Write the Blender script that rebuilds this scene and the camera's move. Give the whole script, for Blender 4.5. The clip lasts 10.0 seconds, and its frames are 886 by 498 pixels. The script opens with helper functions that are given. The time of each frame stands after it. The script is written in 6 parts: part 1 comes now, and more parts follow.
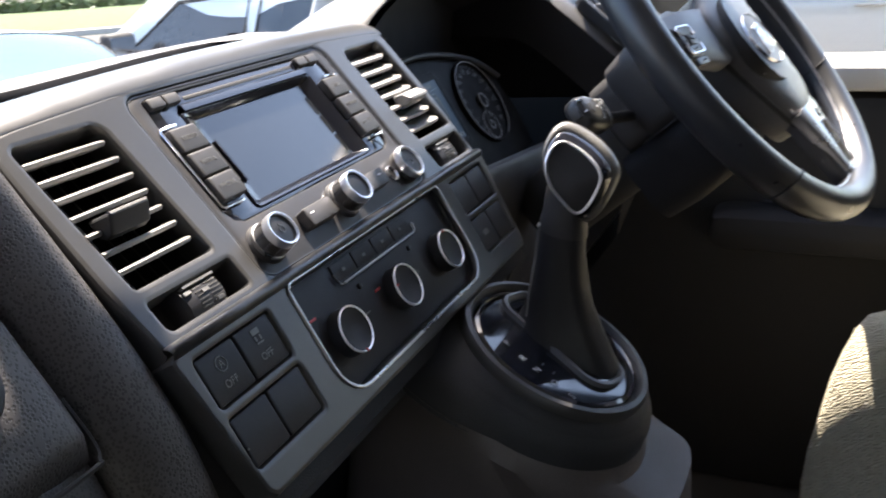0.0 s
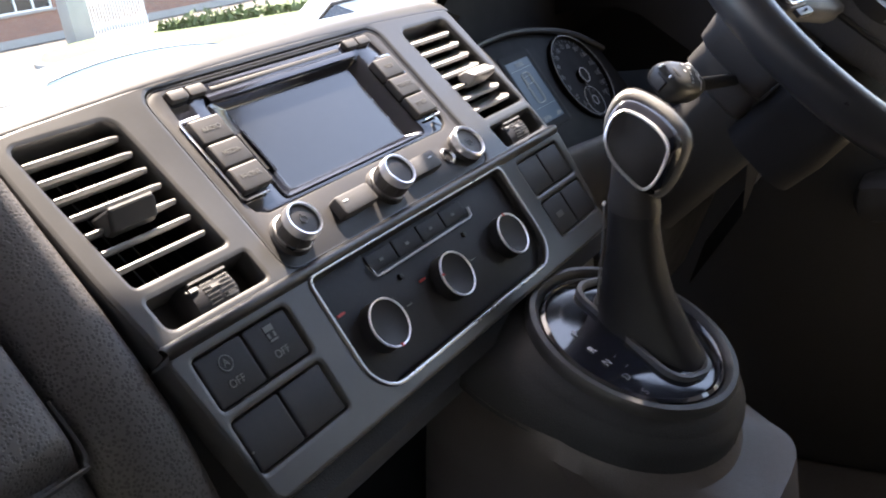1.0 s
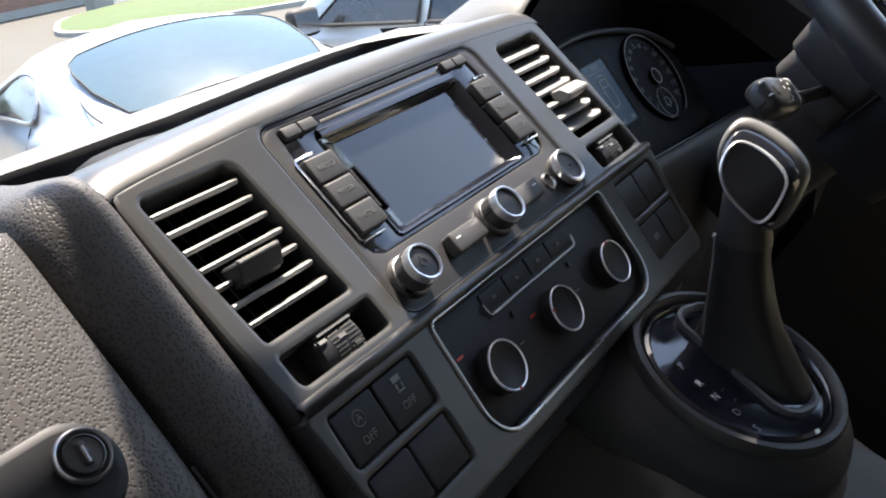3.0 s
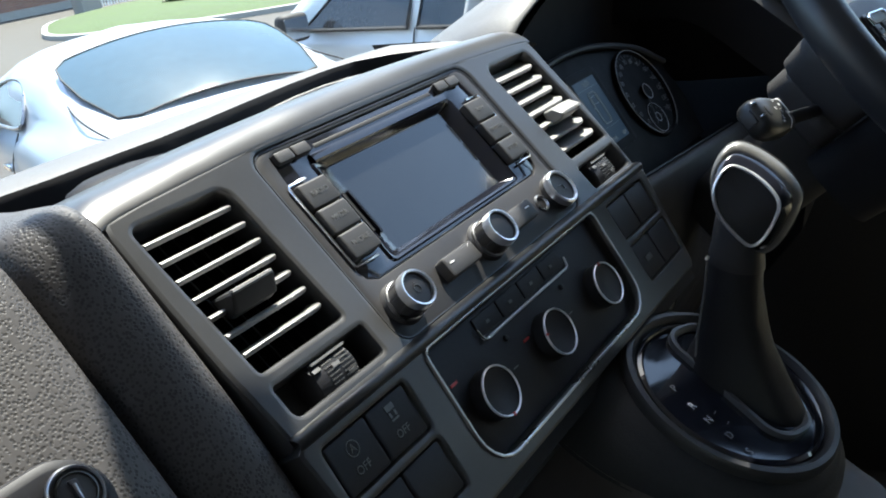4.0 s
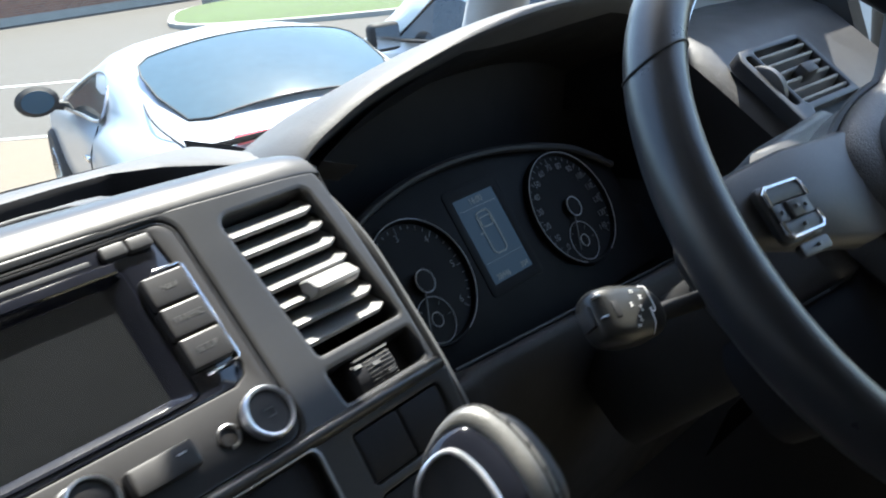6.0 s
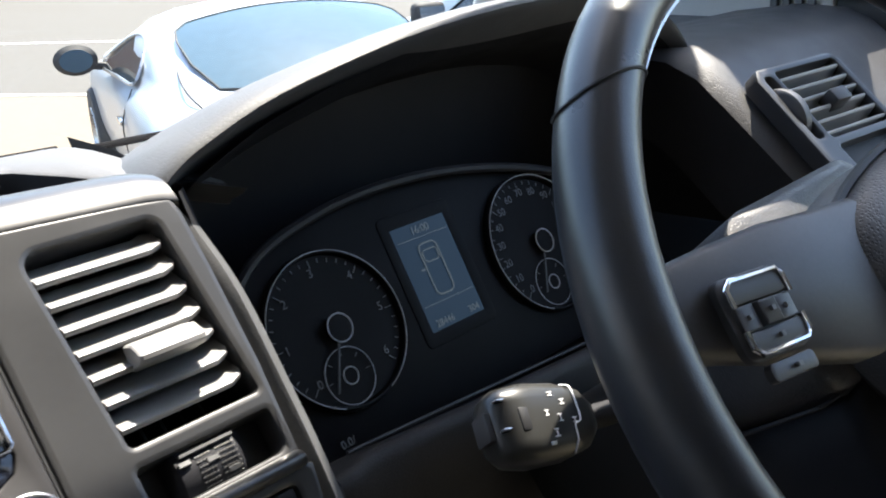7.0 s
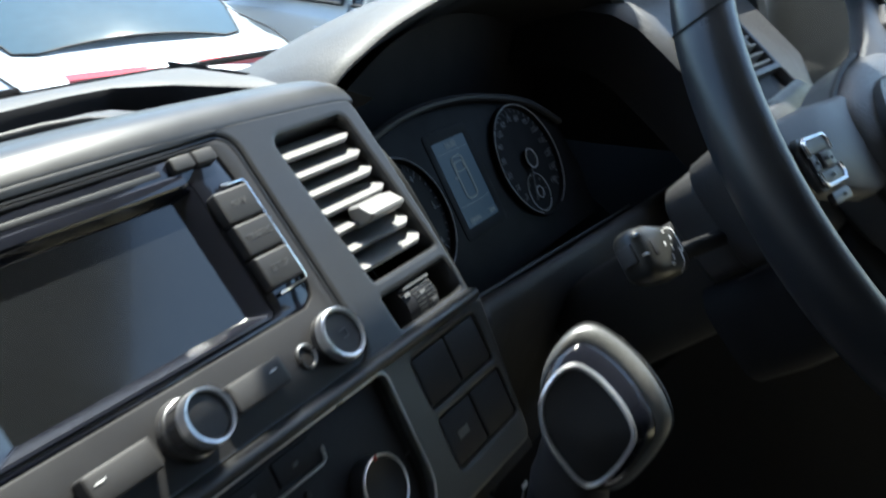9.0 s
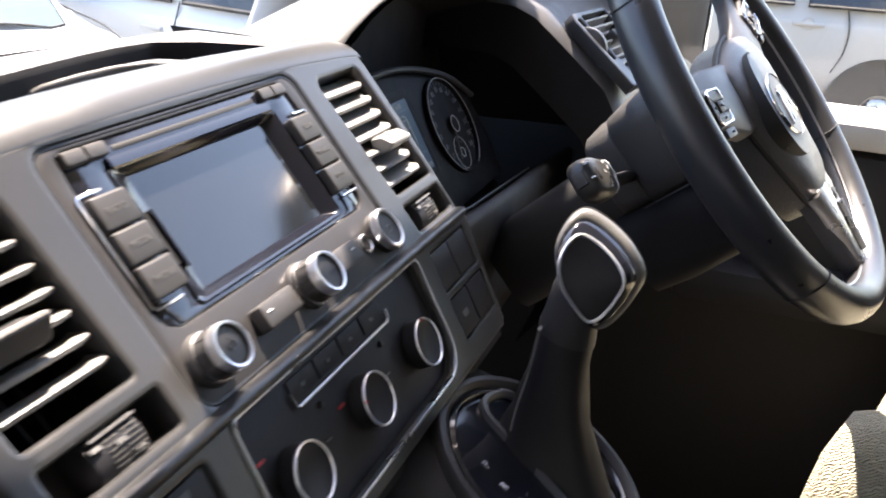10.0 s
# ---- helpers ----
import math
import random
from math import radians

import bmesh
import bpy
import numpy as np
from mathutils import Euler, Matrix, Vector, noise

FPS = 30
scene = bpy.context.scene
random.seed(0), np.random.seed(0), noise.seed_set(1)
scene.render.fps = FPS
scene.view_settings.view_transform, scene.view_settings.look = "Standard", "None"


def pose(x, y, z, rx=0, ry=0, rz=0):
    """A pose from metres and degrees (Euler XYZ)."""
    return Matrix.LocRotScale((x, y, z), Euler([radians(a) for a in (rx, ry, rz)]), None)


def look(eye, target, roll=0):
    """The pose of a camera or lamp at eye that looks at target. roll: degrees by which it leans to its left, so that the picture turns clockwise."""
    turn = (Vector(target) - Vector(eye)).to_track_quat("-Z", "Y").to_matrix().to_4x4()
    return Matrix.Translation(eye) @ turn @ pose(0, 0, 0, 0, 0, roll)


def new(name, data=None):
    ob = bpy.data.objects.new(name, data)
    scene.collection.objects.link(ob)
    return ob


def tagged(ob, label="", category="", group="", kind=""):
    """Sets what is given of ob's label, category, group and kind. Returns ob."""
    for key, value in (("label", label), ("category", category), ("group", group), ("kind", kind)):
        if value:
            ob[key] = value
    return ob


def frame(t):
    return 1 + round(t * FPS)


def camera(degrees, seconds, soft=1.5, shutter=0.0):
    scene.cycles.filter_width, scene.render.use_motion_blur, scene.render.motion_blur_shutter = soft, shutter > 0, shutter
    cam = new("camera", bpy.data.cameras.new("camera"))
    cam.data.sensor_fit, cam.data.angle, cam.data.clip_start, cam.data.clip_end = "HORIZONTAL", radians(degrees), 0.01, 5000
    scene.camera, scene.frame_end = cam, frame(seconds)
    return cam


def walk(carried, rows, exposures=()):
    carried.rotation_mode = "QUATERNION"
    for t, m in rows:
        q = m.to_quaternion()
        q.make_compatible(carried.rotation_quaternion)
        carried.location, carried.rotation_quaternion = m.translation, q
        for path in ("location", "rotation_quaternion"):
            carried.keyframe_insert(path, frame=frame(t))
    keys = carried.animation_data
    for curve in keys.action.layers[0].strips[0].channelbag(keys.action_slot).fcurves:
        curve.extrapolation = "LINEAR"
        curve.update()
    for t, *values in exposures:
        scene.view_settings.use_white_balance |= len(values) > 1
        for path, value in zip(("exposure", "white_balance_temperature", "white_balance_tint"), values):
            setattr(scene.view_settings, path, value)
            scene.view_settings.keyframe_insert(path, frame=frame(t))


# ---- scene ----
SOFT, SHUTTER = 1.9, 0.4
cam = camera(51.34, 10.0, soft=SOFT, shutter=SHUTTER)
PATH = [
    (0, (-0.4167, -0.2439, 1.5862), (1.3049, 0.5319, 0.9270), -3.75),
    (0.5, (-0.3739, -0.2637, 1.5794), (1.2262, 0.7236, 0.8975), -6.04),
    (1, (-0.3609, -0.2825, 1.5677), (1.1857, 0.8099, 0.9236), -9.34),
    (1.5, (-0.3614, -0.2739, 1.5635), (1.1312, 0.8893, 0.9159), -10.58),
    (2, (-0.3691, -0.2752, 1.5667), (1.0945, 0.9352, 0.9398), -10.85),
    (2.5, (-0.3735, -0.2627, 1.5718), (1.1018, 0.9217, 0.9234), -10.36),
    (3, (-0.3662, -0.2376, 1.6024), (1.1343, 0.8818, 0.8985), -9.63),
    (4.5, (-0.3630, -0.2345, 1.6116), (1.1570, 0.8590, 0.9089), -9.40),
    (5, (-0.3406, -0.2344, 1.5997), (1.1814, 0.8287, 0.8560), -9.39),
    (5.5, (-0.2054, -0.2433, 1.6080), (1.2851, 0.8783, 0.8866), -7.90),
    (6, (-0.1078, -0.2732, 1.6220), (1.2826, 1.0044, 0.9630), -6.52),
    (7.5, (0.0229, -0.2354, 1.6120), (1.3448, 1.0925, 0.9126), -2.78),
    (8, (0.0066, -0.2325, 1.6128), (1.3698, 1.0722, 0.9499), -1.79),
    (8.5, (-0.0587, -0.2298, 1.6196), (1.4016, 0.9494, 0.9291), -1.30),
    (9, (-0.1759, -0.1980, 1.6155), (1.4195, 0.7479, 0.8673), 0.22),
    (9.5, (-0.2407, -0.1939, 1.6045), (1.4680, 0.5241, 0.8530), 2.57),
    (10, (-0.3232, -0.1678, 1.6108), (1.4439, 0.4282, 0.8883), 3.83),
]
EXPOSURES = [(0.0, 2.54, 7050, 15), (0.5, 2.93, 7250, 17), (1.0, 3.0, 7400, 18), (1.5, 3.03, 7400, 18), (2.0, 2.74, 7350, 17), (2.5, 2.5, 7250, 16), (3.0, 2.16, 7050, 13), (4.5, 1.87, 6250, 3), (5.0, 1.94, 6400, 5), (5.5, 2.38, 6900, 11), (6.0, 1.99, 6400, 6), (7.5, 2.3, 6900, 11), (8.0, 2.02, 6450, 6), (8.5, 1.86, 6050, 1), (9.0, 1.72, 6200, 2), (9.5, 2.55, 7200, 15), (10.0, 2.76, 7400, 18)]
walk(cam, [(t, look(eye, target, roll)) for t, eye, target, roll in PATH], EXPOSURES)

# ---- daylight: high sun ahead and to the right ----
SUN_EL, SUN_AZ = 63.0, 61.0  # degrees above the ground; degrees from straight ahead towards the right
world = bpy.data.worlds.new("daylight")
scene.world = world
world.use_nodes = True
wn = world.node_tree.nodes
sky = wn.new("ShaderNodeTexSky")
sky.sky_type, sky.sun_disc = "NISHITA", False
sky.sun_elevation, sky.sun_rotation = radians(SUN_EL), radians(SUN_AZ)
wn["Background"].inputs["Strength"].default_value = 0.15
world.node_tree.links.new(sky.outputs["Color"], wn["Background"].inputs["Color"])
sun_dir = Vector((math.cos(radians(SUN_EL)) * math.sin(radians(SUN_AZ)), math.cos(radians(SUN_EL)) * math.cos(radians(SUN_AZ)), math.sin(radians(SUN_EL))))
sun = new("sun", bpy.data.lights.new("sun", "SUN"))
sun.data.energy, sun.data.angle, sun.data.color = 5.0, radians(0.53), (1.0, 0.95, 0.87)
sun.matrix_world = look(sun_dir * 30, (0, 0, 0))

# ---- materials ----


def material(name, color, rough=0.5, metal=0.0, vary=0.12, vscale=40.0, bump=0.0, bscale=400.0, kind="noise", spec=0.5, coat=0.0, wear=0.0, pitted=0.0):
    """A surface with colour variation at two scales, uneven gloss and fine relief; scales are per metre."""
    m = bpy.data.materials.new(name)
    m.use_nodes = True
    n, l = m.node_tree.nodes, m.node_tree.links
    b = n["Principled BSDF"]
    b.inputs["Metallic"].default_value = metal
    b.inputs["Specular IOR Level"].default_value = spec
    b.inputs["Coat Weight"].default_value = coat
    b.inputs["Coat Roughness"].default_value = 0.05
    co = n.new("ShaderNodeTexCoord")
    big, fine = n.new("ShaderNodeTexNoise"), n.new("ShaderNodeTexNoise")
    big.inputs["Scale"].default_value, big.inputs["Detail"].default_value = vscale, 5.0
    fine.inputs["Scale"].default_value, fine.inputs["Detail"].default_value = vscale * 14, 3.0
    l.new(co.outputs["Object"], big.inputs["Vector"])
    l.new(co.outputs["Object"], fine.inputs["Vector"])
    both = n.new("ShaderNodeMath")
    both.operation = "ADD"
    l.new(big.outputs["Fac"], both.inputs[0])
    l.new(fine.outputs["Fac"], both.inputs[1])
    ramp = n.new("ShaderNodeMapRange")
    ramp.inputs["From Min"].default_value, ramp.inputs["From Max"].default_value = 0.6, 1.4
    ramp.inputs["To Min"].default_value, ramp.inputs["To Max"].default_value = 1 - vary, 1 + vary
    l.new(both.outputs[0], ramp.inputs["Value"])
    mul = n.new("ShaderNodeVectorMath")
    mul.operation = "SCALE"
    mul.inputs[0].default_value = color
    l.new(ramp.outputs[0], mul.inputs["Scale"])
    l.new(mul.outputs[0], b.inputs["Base Color"])
    gl = n.new("ShaderNodeMapRange")
    gl.inputs["From Min"].default_value, gl.inputs["From Max"].default_value = 0.3, 0.7
    gl.inputs["To Min"].default_value, gl.inputs["To Max"].default_value = max(0.02, rough - 0.06 - wear), min(1.0, rough + 0.06)
    l.new(big.outputs["Fac"], gl.inputs["Value"])
    l.new(gl.outputs[0], b.inputs["Roughness"])
    if bump:
        if kind == "pebble":
            t = n.new("ShaderNodeTexVoronoi")
            pits = n.new("ShaderNodeMapRange")
            pits.interpolation_type = "SMOOTHSTEP"
            pits.inputs["From Min"].default_value, pits.inputs["From Max"].default_value = 0.22, 0.56
            l.new(t.outputs["Distance"], pits.inputs["Value"])
            out = pits.outputs[0]
            # pits take a darker tone than the ground between them
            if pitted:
                pit_tone = n.new("ShaderNodeMapRange")
                pit_tone.inputs["To Min"].default_value, pit_tone.inputs["To Max"].default_value = 1 - pitted, 1.0
                l.new(out, pit_tone.inputs["Value"])
                pit_mix = n.new("ShaderNodeVectorMath")
                pit_mix.operation = "SCALE"
                l.new(mul.outputs[0], pit_mix.inputs[0])
                l.new(pit_tone.outputs[0], pit_mix.inputs["Scale"])
                l.new(pit_mix.outputs[0], b.inputs["Base Color"])
        elif kind == "weave":
            t = n.new("ShaderNodeTexWave")
            t.wave_type, t.bands_direction, t.wave_profile = "BANDS", "DIAGONAL", "TRI"
            t.inputs["Distortion"].default_value, t.inputs["Detail"].default_value = 6.0, 1.0
            t.inputs["Detail Scale"].default_value = 1.5
            out = t.outputs["Fac"]
        else:
            t = n.new("ShaderNodeTexNoise")
            t.inputs["Detail"].default_value = 4.0
            out = t.outputs["Fac"]
        t.inputs["Scale"].default_value = bscale
        l.new(co.outputs["Object"], t.inputs["Vector"])
        bp = n.new("ShaderNodeBump")
        bp.inputs["Strength"].default_value = bump
        bp.inputs["Distance"].default_value = 0.35 / bscale
        l.new(out, bp.inputs["Height"])
        l.new(bp.outputs[0], b.inputs["Normal"])
    return m


def glass(name, tint=(1, 1, 1), rough=0.0):
    m = bpy.data.materials.new(name)
    m.use_nodes = True
    n, l = m.node_tree.nodes, m.node_tree.links
    mix, tr, gl, fr = n.new("ShaderNodeMixShader"), n.new("ShaderNodeBsdfTransparent"), n.new("ShaderNodeBsdfGlossy"), n.new("ShaderNodeFresnel")
    tr.inputs["Color"].default_value = (*tint, 1)
    gl.inputs["Roughness"].default_value = rough
    fr.inputs["IOR"].default_value = 1.45
    l.new(fr.outputs[0], mix.inputs["Fac"])
    l.new(tr.outputs[0], mix.inputs[1])
    l.new(gl.outputs[0], mix.inputs[2])
    l.new(mix.outputs[0], n["Material Output"].inputs["Surface"])
    return m


def glow(name, color, strength):
    m = bpy.data.materials.new(name)
    m.use_nodes = True
    b = m.node_tree.nodes["Principled BSDF"]
    b.inputs["Base Color"].default_value = (*[c * 0.1 for c in color], 1)
    b.inputs["Specular IOR Level"].default_value = 0.2
    b.inputs["Emission Color"].default_value = (*color, 1)
    b.inputs["Emission Strength"].default_value = strength
    b.inputs["Roughness"].default_value = 0.35
    return m


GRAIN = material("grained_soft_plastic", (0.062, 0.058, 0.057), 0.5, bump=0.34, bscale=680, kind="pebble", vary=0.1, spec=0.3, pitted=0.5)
PAD = material("dash_top_soft_plastic", (0.075, 0.076, 0.078), 0.56, bump=0.16, bscale=800, kind="pebble", vary=0.1, spec=0.5)
SLAT = material("grey_vent_plastic", (0.22, 0.215, 0.21), 0.45, bump=0.05, bscale=2200, vary=0.06)
DARK = material("dark_smooth_plastic", (0.055, 0.055, 0.06), 0.45, bump=0.12, bscale=1500, vary=0.12)
# near-black: the shade inside ducts, slots and cavities is put into this colour
DEEP = material("shade_black_cavity", (0.010, 0.010, 0.011), 0.6, vary=0.1)
TRIM = material("grey_satin_paint", (0.052, 0.052, 0.053), 0.35, metal=0.4, bump=0.06, bscale=2500, vary=0.05, vscale=25)
RADIO = material("charcoal_satin_plastic", (0.026, 0.025, 0.026), 0.45, bump=0.05, bscale=2000, vary=0.06, spec=0.3)
BUTTON = material("button_rubberised_plastic", (0.045, 0.043, 0.043), 0.48, bump=0.08, bscale=2200, vary=0.06, spec=0.38)
GLOSS = material("piano_black", (0.008, 0.009, 0.014), 0.09, vary=0.1, spec=0.7)
SCREEN = material("dark_display_glass", (0.010, 0.011, 0.012), 0.14, vary=0.2, vscale=12, spec=0.6, coat=0.22)
CHROME = material("chrome", (0.78, 0.78, 0.8), 0.14, metal=1.0, vary=0.04, wear=0.06)
RINGMETAL = material("brushed_bright_ring", (0.85, 0.85, 0.87), 0.32, metal=0.9, vary=0.05)
SATIN = material("satin_metal", (0.42, 0.42, 0.43), 0.3, metal=1.0, vary=0.06)
LEATHER = material("black_leather", (0.026, 0.027, 0.030), 0.33, bump=0.10, bscale=1500, kind="pebble", vary=0.05, spec=0.55, wear=0.0)
VINYL = material("soft_boot_leather", (0.010, 0.010, 0.012), 0.5, bump=0.2, bscale=1200, kind="pebble", vary=0.15, spec=0.25)
AIRBAG = material("airbag_grained_plastic", (0.062, 0.062, 0.066), 0.40, bump=0.35, bscale=700, kind="pebble", vary=0.1)
TAN = material("brown_grey_plastic", (0.050, 0.039, 0.036), 0.55, bump=0.3, bscale=1200, kind="pebble", vary=0.1)
PRINT = material("white_print", (0.78, 0.78, 0.78), 0.5, vary=0.05)
PRINT_FAINT = material("worn_key_print", (0.09, 0.09, 0.09), 0.5, vary=0.2)
PRINT_DIM = material("faded_grey_print", (0.11, 0.11, 0.11), 0.5, vary=0.15)
RED = material("red_print", (0.5, 0.03, 0.03), 0.4, vary=0.1)
FACE = material("gauge_face", (0.006, 0.006, 0.007), 0.6, vary=0.1, spec=0.1)
PANELBLACK = material("matt_black_panel", (0.019, 0.019, 0.022), 0.5, bump=0.06, bscale=1500, vary=0.12, spec=0.2)
COLUMNBLACK = material("black_column_plastic", (0.020, 0.020, 0.022), 0.62, bump=0.2, bscale=900, kind="pebble", vary=0.12, spec=0.18)
STALKGREY = material("charcoal_stalk_plastic", (0.030, 0.030, 0.028), 0.32, bump=0.06, bscale=1500, vary=0.08)
CREAM = material("cream_fabric", (0.40, 0.37, 0.28), 0.85, bump=1.0, bscale=160, kind="weave", vary=0.15, vscale=120, spec=0.2)
CHARFAB = material("charcoal_fabric", (0.07, 0.073, 0.08), 0.85, bump=1.0, bscale=220, kind="weave", vary=0.2, vscale=150, spec=0.2)
CARPET = material("dark_carpet", (0.035, 0.035, 0.04), 0.95, bump=0.6, bscale=500, vary=0.3)
# pale grey of the unseen left wall, chosen to bounce light
BOUNCEWALL = material("pale_bounce_wall", (0.42, 0.42, 0.43), 0.7, bump=0.2, bscale=600, vary=0.08)
HEADLINER = material("headliner", (0.42, 0.42, 0.41), 0.9, bump=0.2, bscale=900, vary=0.05)
ESTATEPAINT = material("warm_silver_car_paint", (0.42, 0.39, 0.35), 0.45, metal=0.1, vary=0.04, vscale=3, coat=0.15)
SILVER = material("silver_car_paint", (0.43, 0.46, 0.50), 0.4, metal=0.55, vary=0.04, vscale=3, coat=0.3)
WHITEPAINT = material("pale_car_paint", (0.50, 0.52, 0.52), 0.4, metal=0.2, vary=0.04, vscale=3, coat=0.3)
RUBBER = material("black_rubber", (0.018, 0.018, 0.018), 0.7, vary=0.2)
WIPERBLACK = material("dull_wiper_rubber", (0.006, 0.006, 0.007), 0.95, vary=0.2, spec=0.05)
TYRE = material("tyre_rubber", (0.03, 0.03, 0.03), 0.8, vary=0.2, bump=0.3, bscale=200)
REDLENS = material("red_lamp_lens", (0.45, 0.02, 0.02), 0.15, vary=0.1, coat=0.5)
TINTED = material("blue_tinted_car_glass", (0.045, 0.082, 0.110), 0.14, vary=0.1, vscale=1.4, spec=0.35)
CLEAR = glass("clear_glass", (0.93, 0.96, 0.95))
LCDTEXT = glow("pale_display_segments", (0.13, 0.17, 0.21), 0.12)
LCD = glow("grey_blue_display", (0.022, 0.055, 0.105), 0.08)
# near-black that holds the shade of hood, trough, lower shroud and dash end
SHADEBLACK = material("shade_blackened_plastic", (0.011, 0.011, 0.013), 0.7, bump=0.1, bscale=900, vary=0.12, spec=0.2)
# paler than the black leather of the wheel rim
CAPLEATHER = material("grey_cap_leather", (0.095, 0.093, 0.088), 0.38, bump=0.25, bscale=1400, kind="pebble", vary=0.15, spec=0.6)
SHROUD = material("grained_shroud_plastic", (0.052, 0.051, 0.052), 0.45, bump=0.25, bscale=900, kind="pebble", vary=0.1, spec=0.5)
RIBGREY = material("ribbed_wheel_plastic", (0.075, 0.074, 0.072), 0.5, vary=0.1)
RINGPRINT = material("pale_gauge_ring", (0.34, 0.34, 0.35), 0.5, vary=0.1)
GAUGEPRINT = material("dim_gauge_print", (0.085, 0.085, 0.09), 0.5, vary=0.15)

# ---- building blocks ----
MM = 0.001


def part(name, bm, mat, parent, label="", smooth=40):
    """Links a bmesh as one mesh object under a thing or a part."""
    bmesh.ops.recalc_face_normals(bm, faces=bm.faces[:])
    me = bpy.data.meshes.new(name)
    bm.to_mesh(me)
    bm.free()
    me.materials.append(mat)
    for p in me.polygons:
        p.use_smooth = True
    if smooth:
        me.set_sharp_from_angle(angle=radians(smooth))
    ob = new(name, me)
    ob.parent = parent
    if label:
        ob["label"] = label
    return ob


def thing(name, m, label, category, group="", kind=""):
    ob = new(name)
    ob.empty_display_size = 0.02
    ob.matrix_world = m
    return tagged(ob, label, category, group, kind)


def merged(*bms):
    out = bms[0]
    for b in bms[1:]:
        me = bpy.data.meshes.new("t")
        b.to_mesh(me)
        b.free()
        out.from_mesh(me)
        bpy.data.meshes.remove(me)
    return out


def moved(bm, m):
    bmesh.ops.transform(bm, matrix=m, verts=bm.verts[:])
    return bm


def box(x0, y0, z0, x1, y1, z1, r=0.0, seg=2):
    bm = bmesh.new()
    bmesh.ops.create_cube(bm, size=1.0)
    for v in bm.verts:
        v.co = Vector((x0 + (v.co.x + 0.5) * (x1 - x0), y0 + (v.co.y + 0.5) * (y1 - y0), z0 + (v.co.z + 0.5) * (z1 - z0)))
    if r:
        bmesh.ops.bevel(bm, geom=bm.edges[:], offset=r, segments=seg, profile=0.5, affect="EDGES")
    return bm


def rr(x0, z0, x1, z1, r, n=5):
    """A rounded rectangle, anticlockwise; r: one radius, or four (bottom left, bottom right, top right, top left)."""
    r = r if isinstance(r, (tuple, list)) else (r,) * 4
    out = []
    for (cx, cz), a0, q in (((x0 + r[0], z0 + r[0]), 180, r[0]), ((x1 - r[1], z0 + r[1]), 270, r[1]), ((x1 - r[2], z1 - r[2]), 0, r[2]), ((x0 + r[3], z1 - r[3]), 90, r[3])):
        for k in range(n + 1):
            a = radians(a0 + 90 * k / n)
            out.append((cx + q * math.cos(a), cz + q * math.sin(a)))
    return out


def ellipse(cx, cz, a, b, n=40):
    return [(cx + a * math.cos(2 * math.pi * k / n), cz + b * math.sin(2 * math.pi * k / n)) for k in range(n)]


def offset(loop, d):
    """The loop moved outwards by d (anticlockwise loops)."""
    out, n = [], len(loop)
    for k in range(n):
        p, a, b = Vector(loop[k]), Vector(loop[k - 1]), Vector(loop[(k + 1) % n])
        e, g = (p - a), (b - p)
        if e.length < 1e-9:
            e = g
        if g.length < 1e-9:
            g = e
        e, g = e.normalized(), g.normalized()
        n1, n2 = Vector((e.y, -e.x)), Vector((g.y, -g.x))
        s = n1 + n2
        s = s / max(0.4, s.length_squared) * 2 if s.length > 1e-6 else n1
        out.append((p.x + s.x * d, p.y + s.y * d))
    return out


def plate(outer, holes=(), depth=0.004, r=0.001, y=0.0, back=True):
    """A plate in the x-z plane: front at y, going to y + depth, its rims rounded by r, with holes through it."""
    bm = bmesh.new()
    fronts = []

    def rings(loop, sign):
        rows = []
        if r >= 0.0015:  # a narrow flat margin keeps the large face evenly shaded
            rows.append([bm.verts.new((px, y, pz)) for px, pz in offset(loop, -sign * (r + 0.0005))])
        for a in (0, 45, 90):
            q = offset(loop, -sign * r * (1 - math.sin(radians(a)))) if r else loop
            rows.append([bm.verts.new((px, y + r * (1 - math.cos(radians(a))), pz)) for px, pz in q])
            if not r:
                break
        rows.append([bm.verts.new((px, y + depth, pz)) for px, pz in loop])
        for ra, rb in zip(rows, rows[1:]):
            for k in range(len(ra)):
                bm.faces.new((ra[k], ra[(k + 1) % len(ra)], rb[(k + 1) % len(ra)], rb[k]))
        fronts.append((rows[0], rows[-1]))

    rings(outer, 1)
    for h in holes:
        rings(h, -1)
    for k in (0, 1) if back else (0,):
        edges = []
        for pair in fronts:
            row = pair[k]
            for i in range(len(row)):
                e = bm.edges.get((row[i], row[(i + 1) % len(row)]))
                edges.append(e)
        bmesh.ops.triangle_fill(bm, use_beauty=True, use_dissolve=False, edges=edges)
    return bm


def lathe(profile, n=40, axis="y"):
    """Turns (radius, depth) pairs round the axis; depth grows along +axis."""
    bm = bmesh.new()
    rows = []
    for rad, d in profile:
        if rad < 1e-7:
            rows.append([bm.verts.new((0, d, 0))])
        else:
            rows.append([bm.verts.new((rad * math.cos(2 * math.pi * k / n), d, rad * math.sin(2 * math.pi * k / n))) for k in range(n)])
    for a, b in zip(rows, rows[1:]):
        for k in range(n):
            j = (k + 1) % n
            if len(a) == 1:
                bm.faces.new((a[0], b[k], b[j]))
            elif len(b) == 1:
                bm.faces.new((a[k], a[j], b[0]))
            else:
                bm.faces.new((a[k], a[j], b[j], b[k]))
    if axis == "z":
        moved(bm, Matrix.Rotation(radians(90), 4, "X"))
    return bm


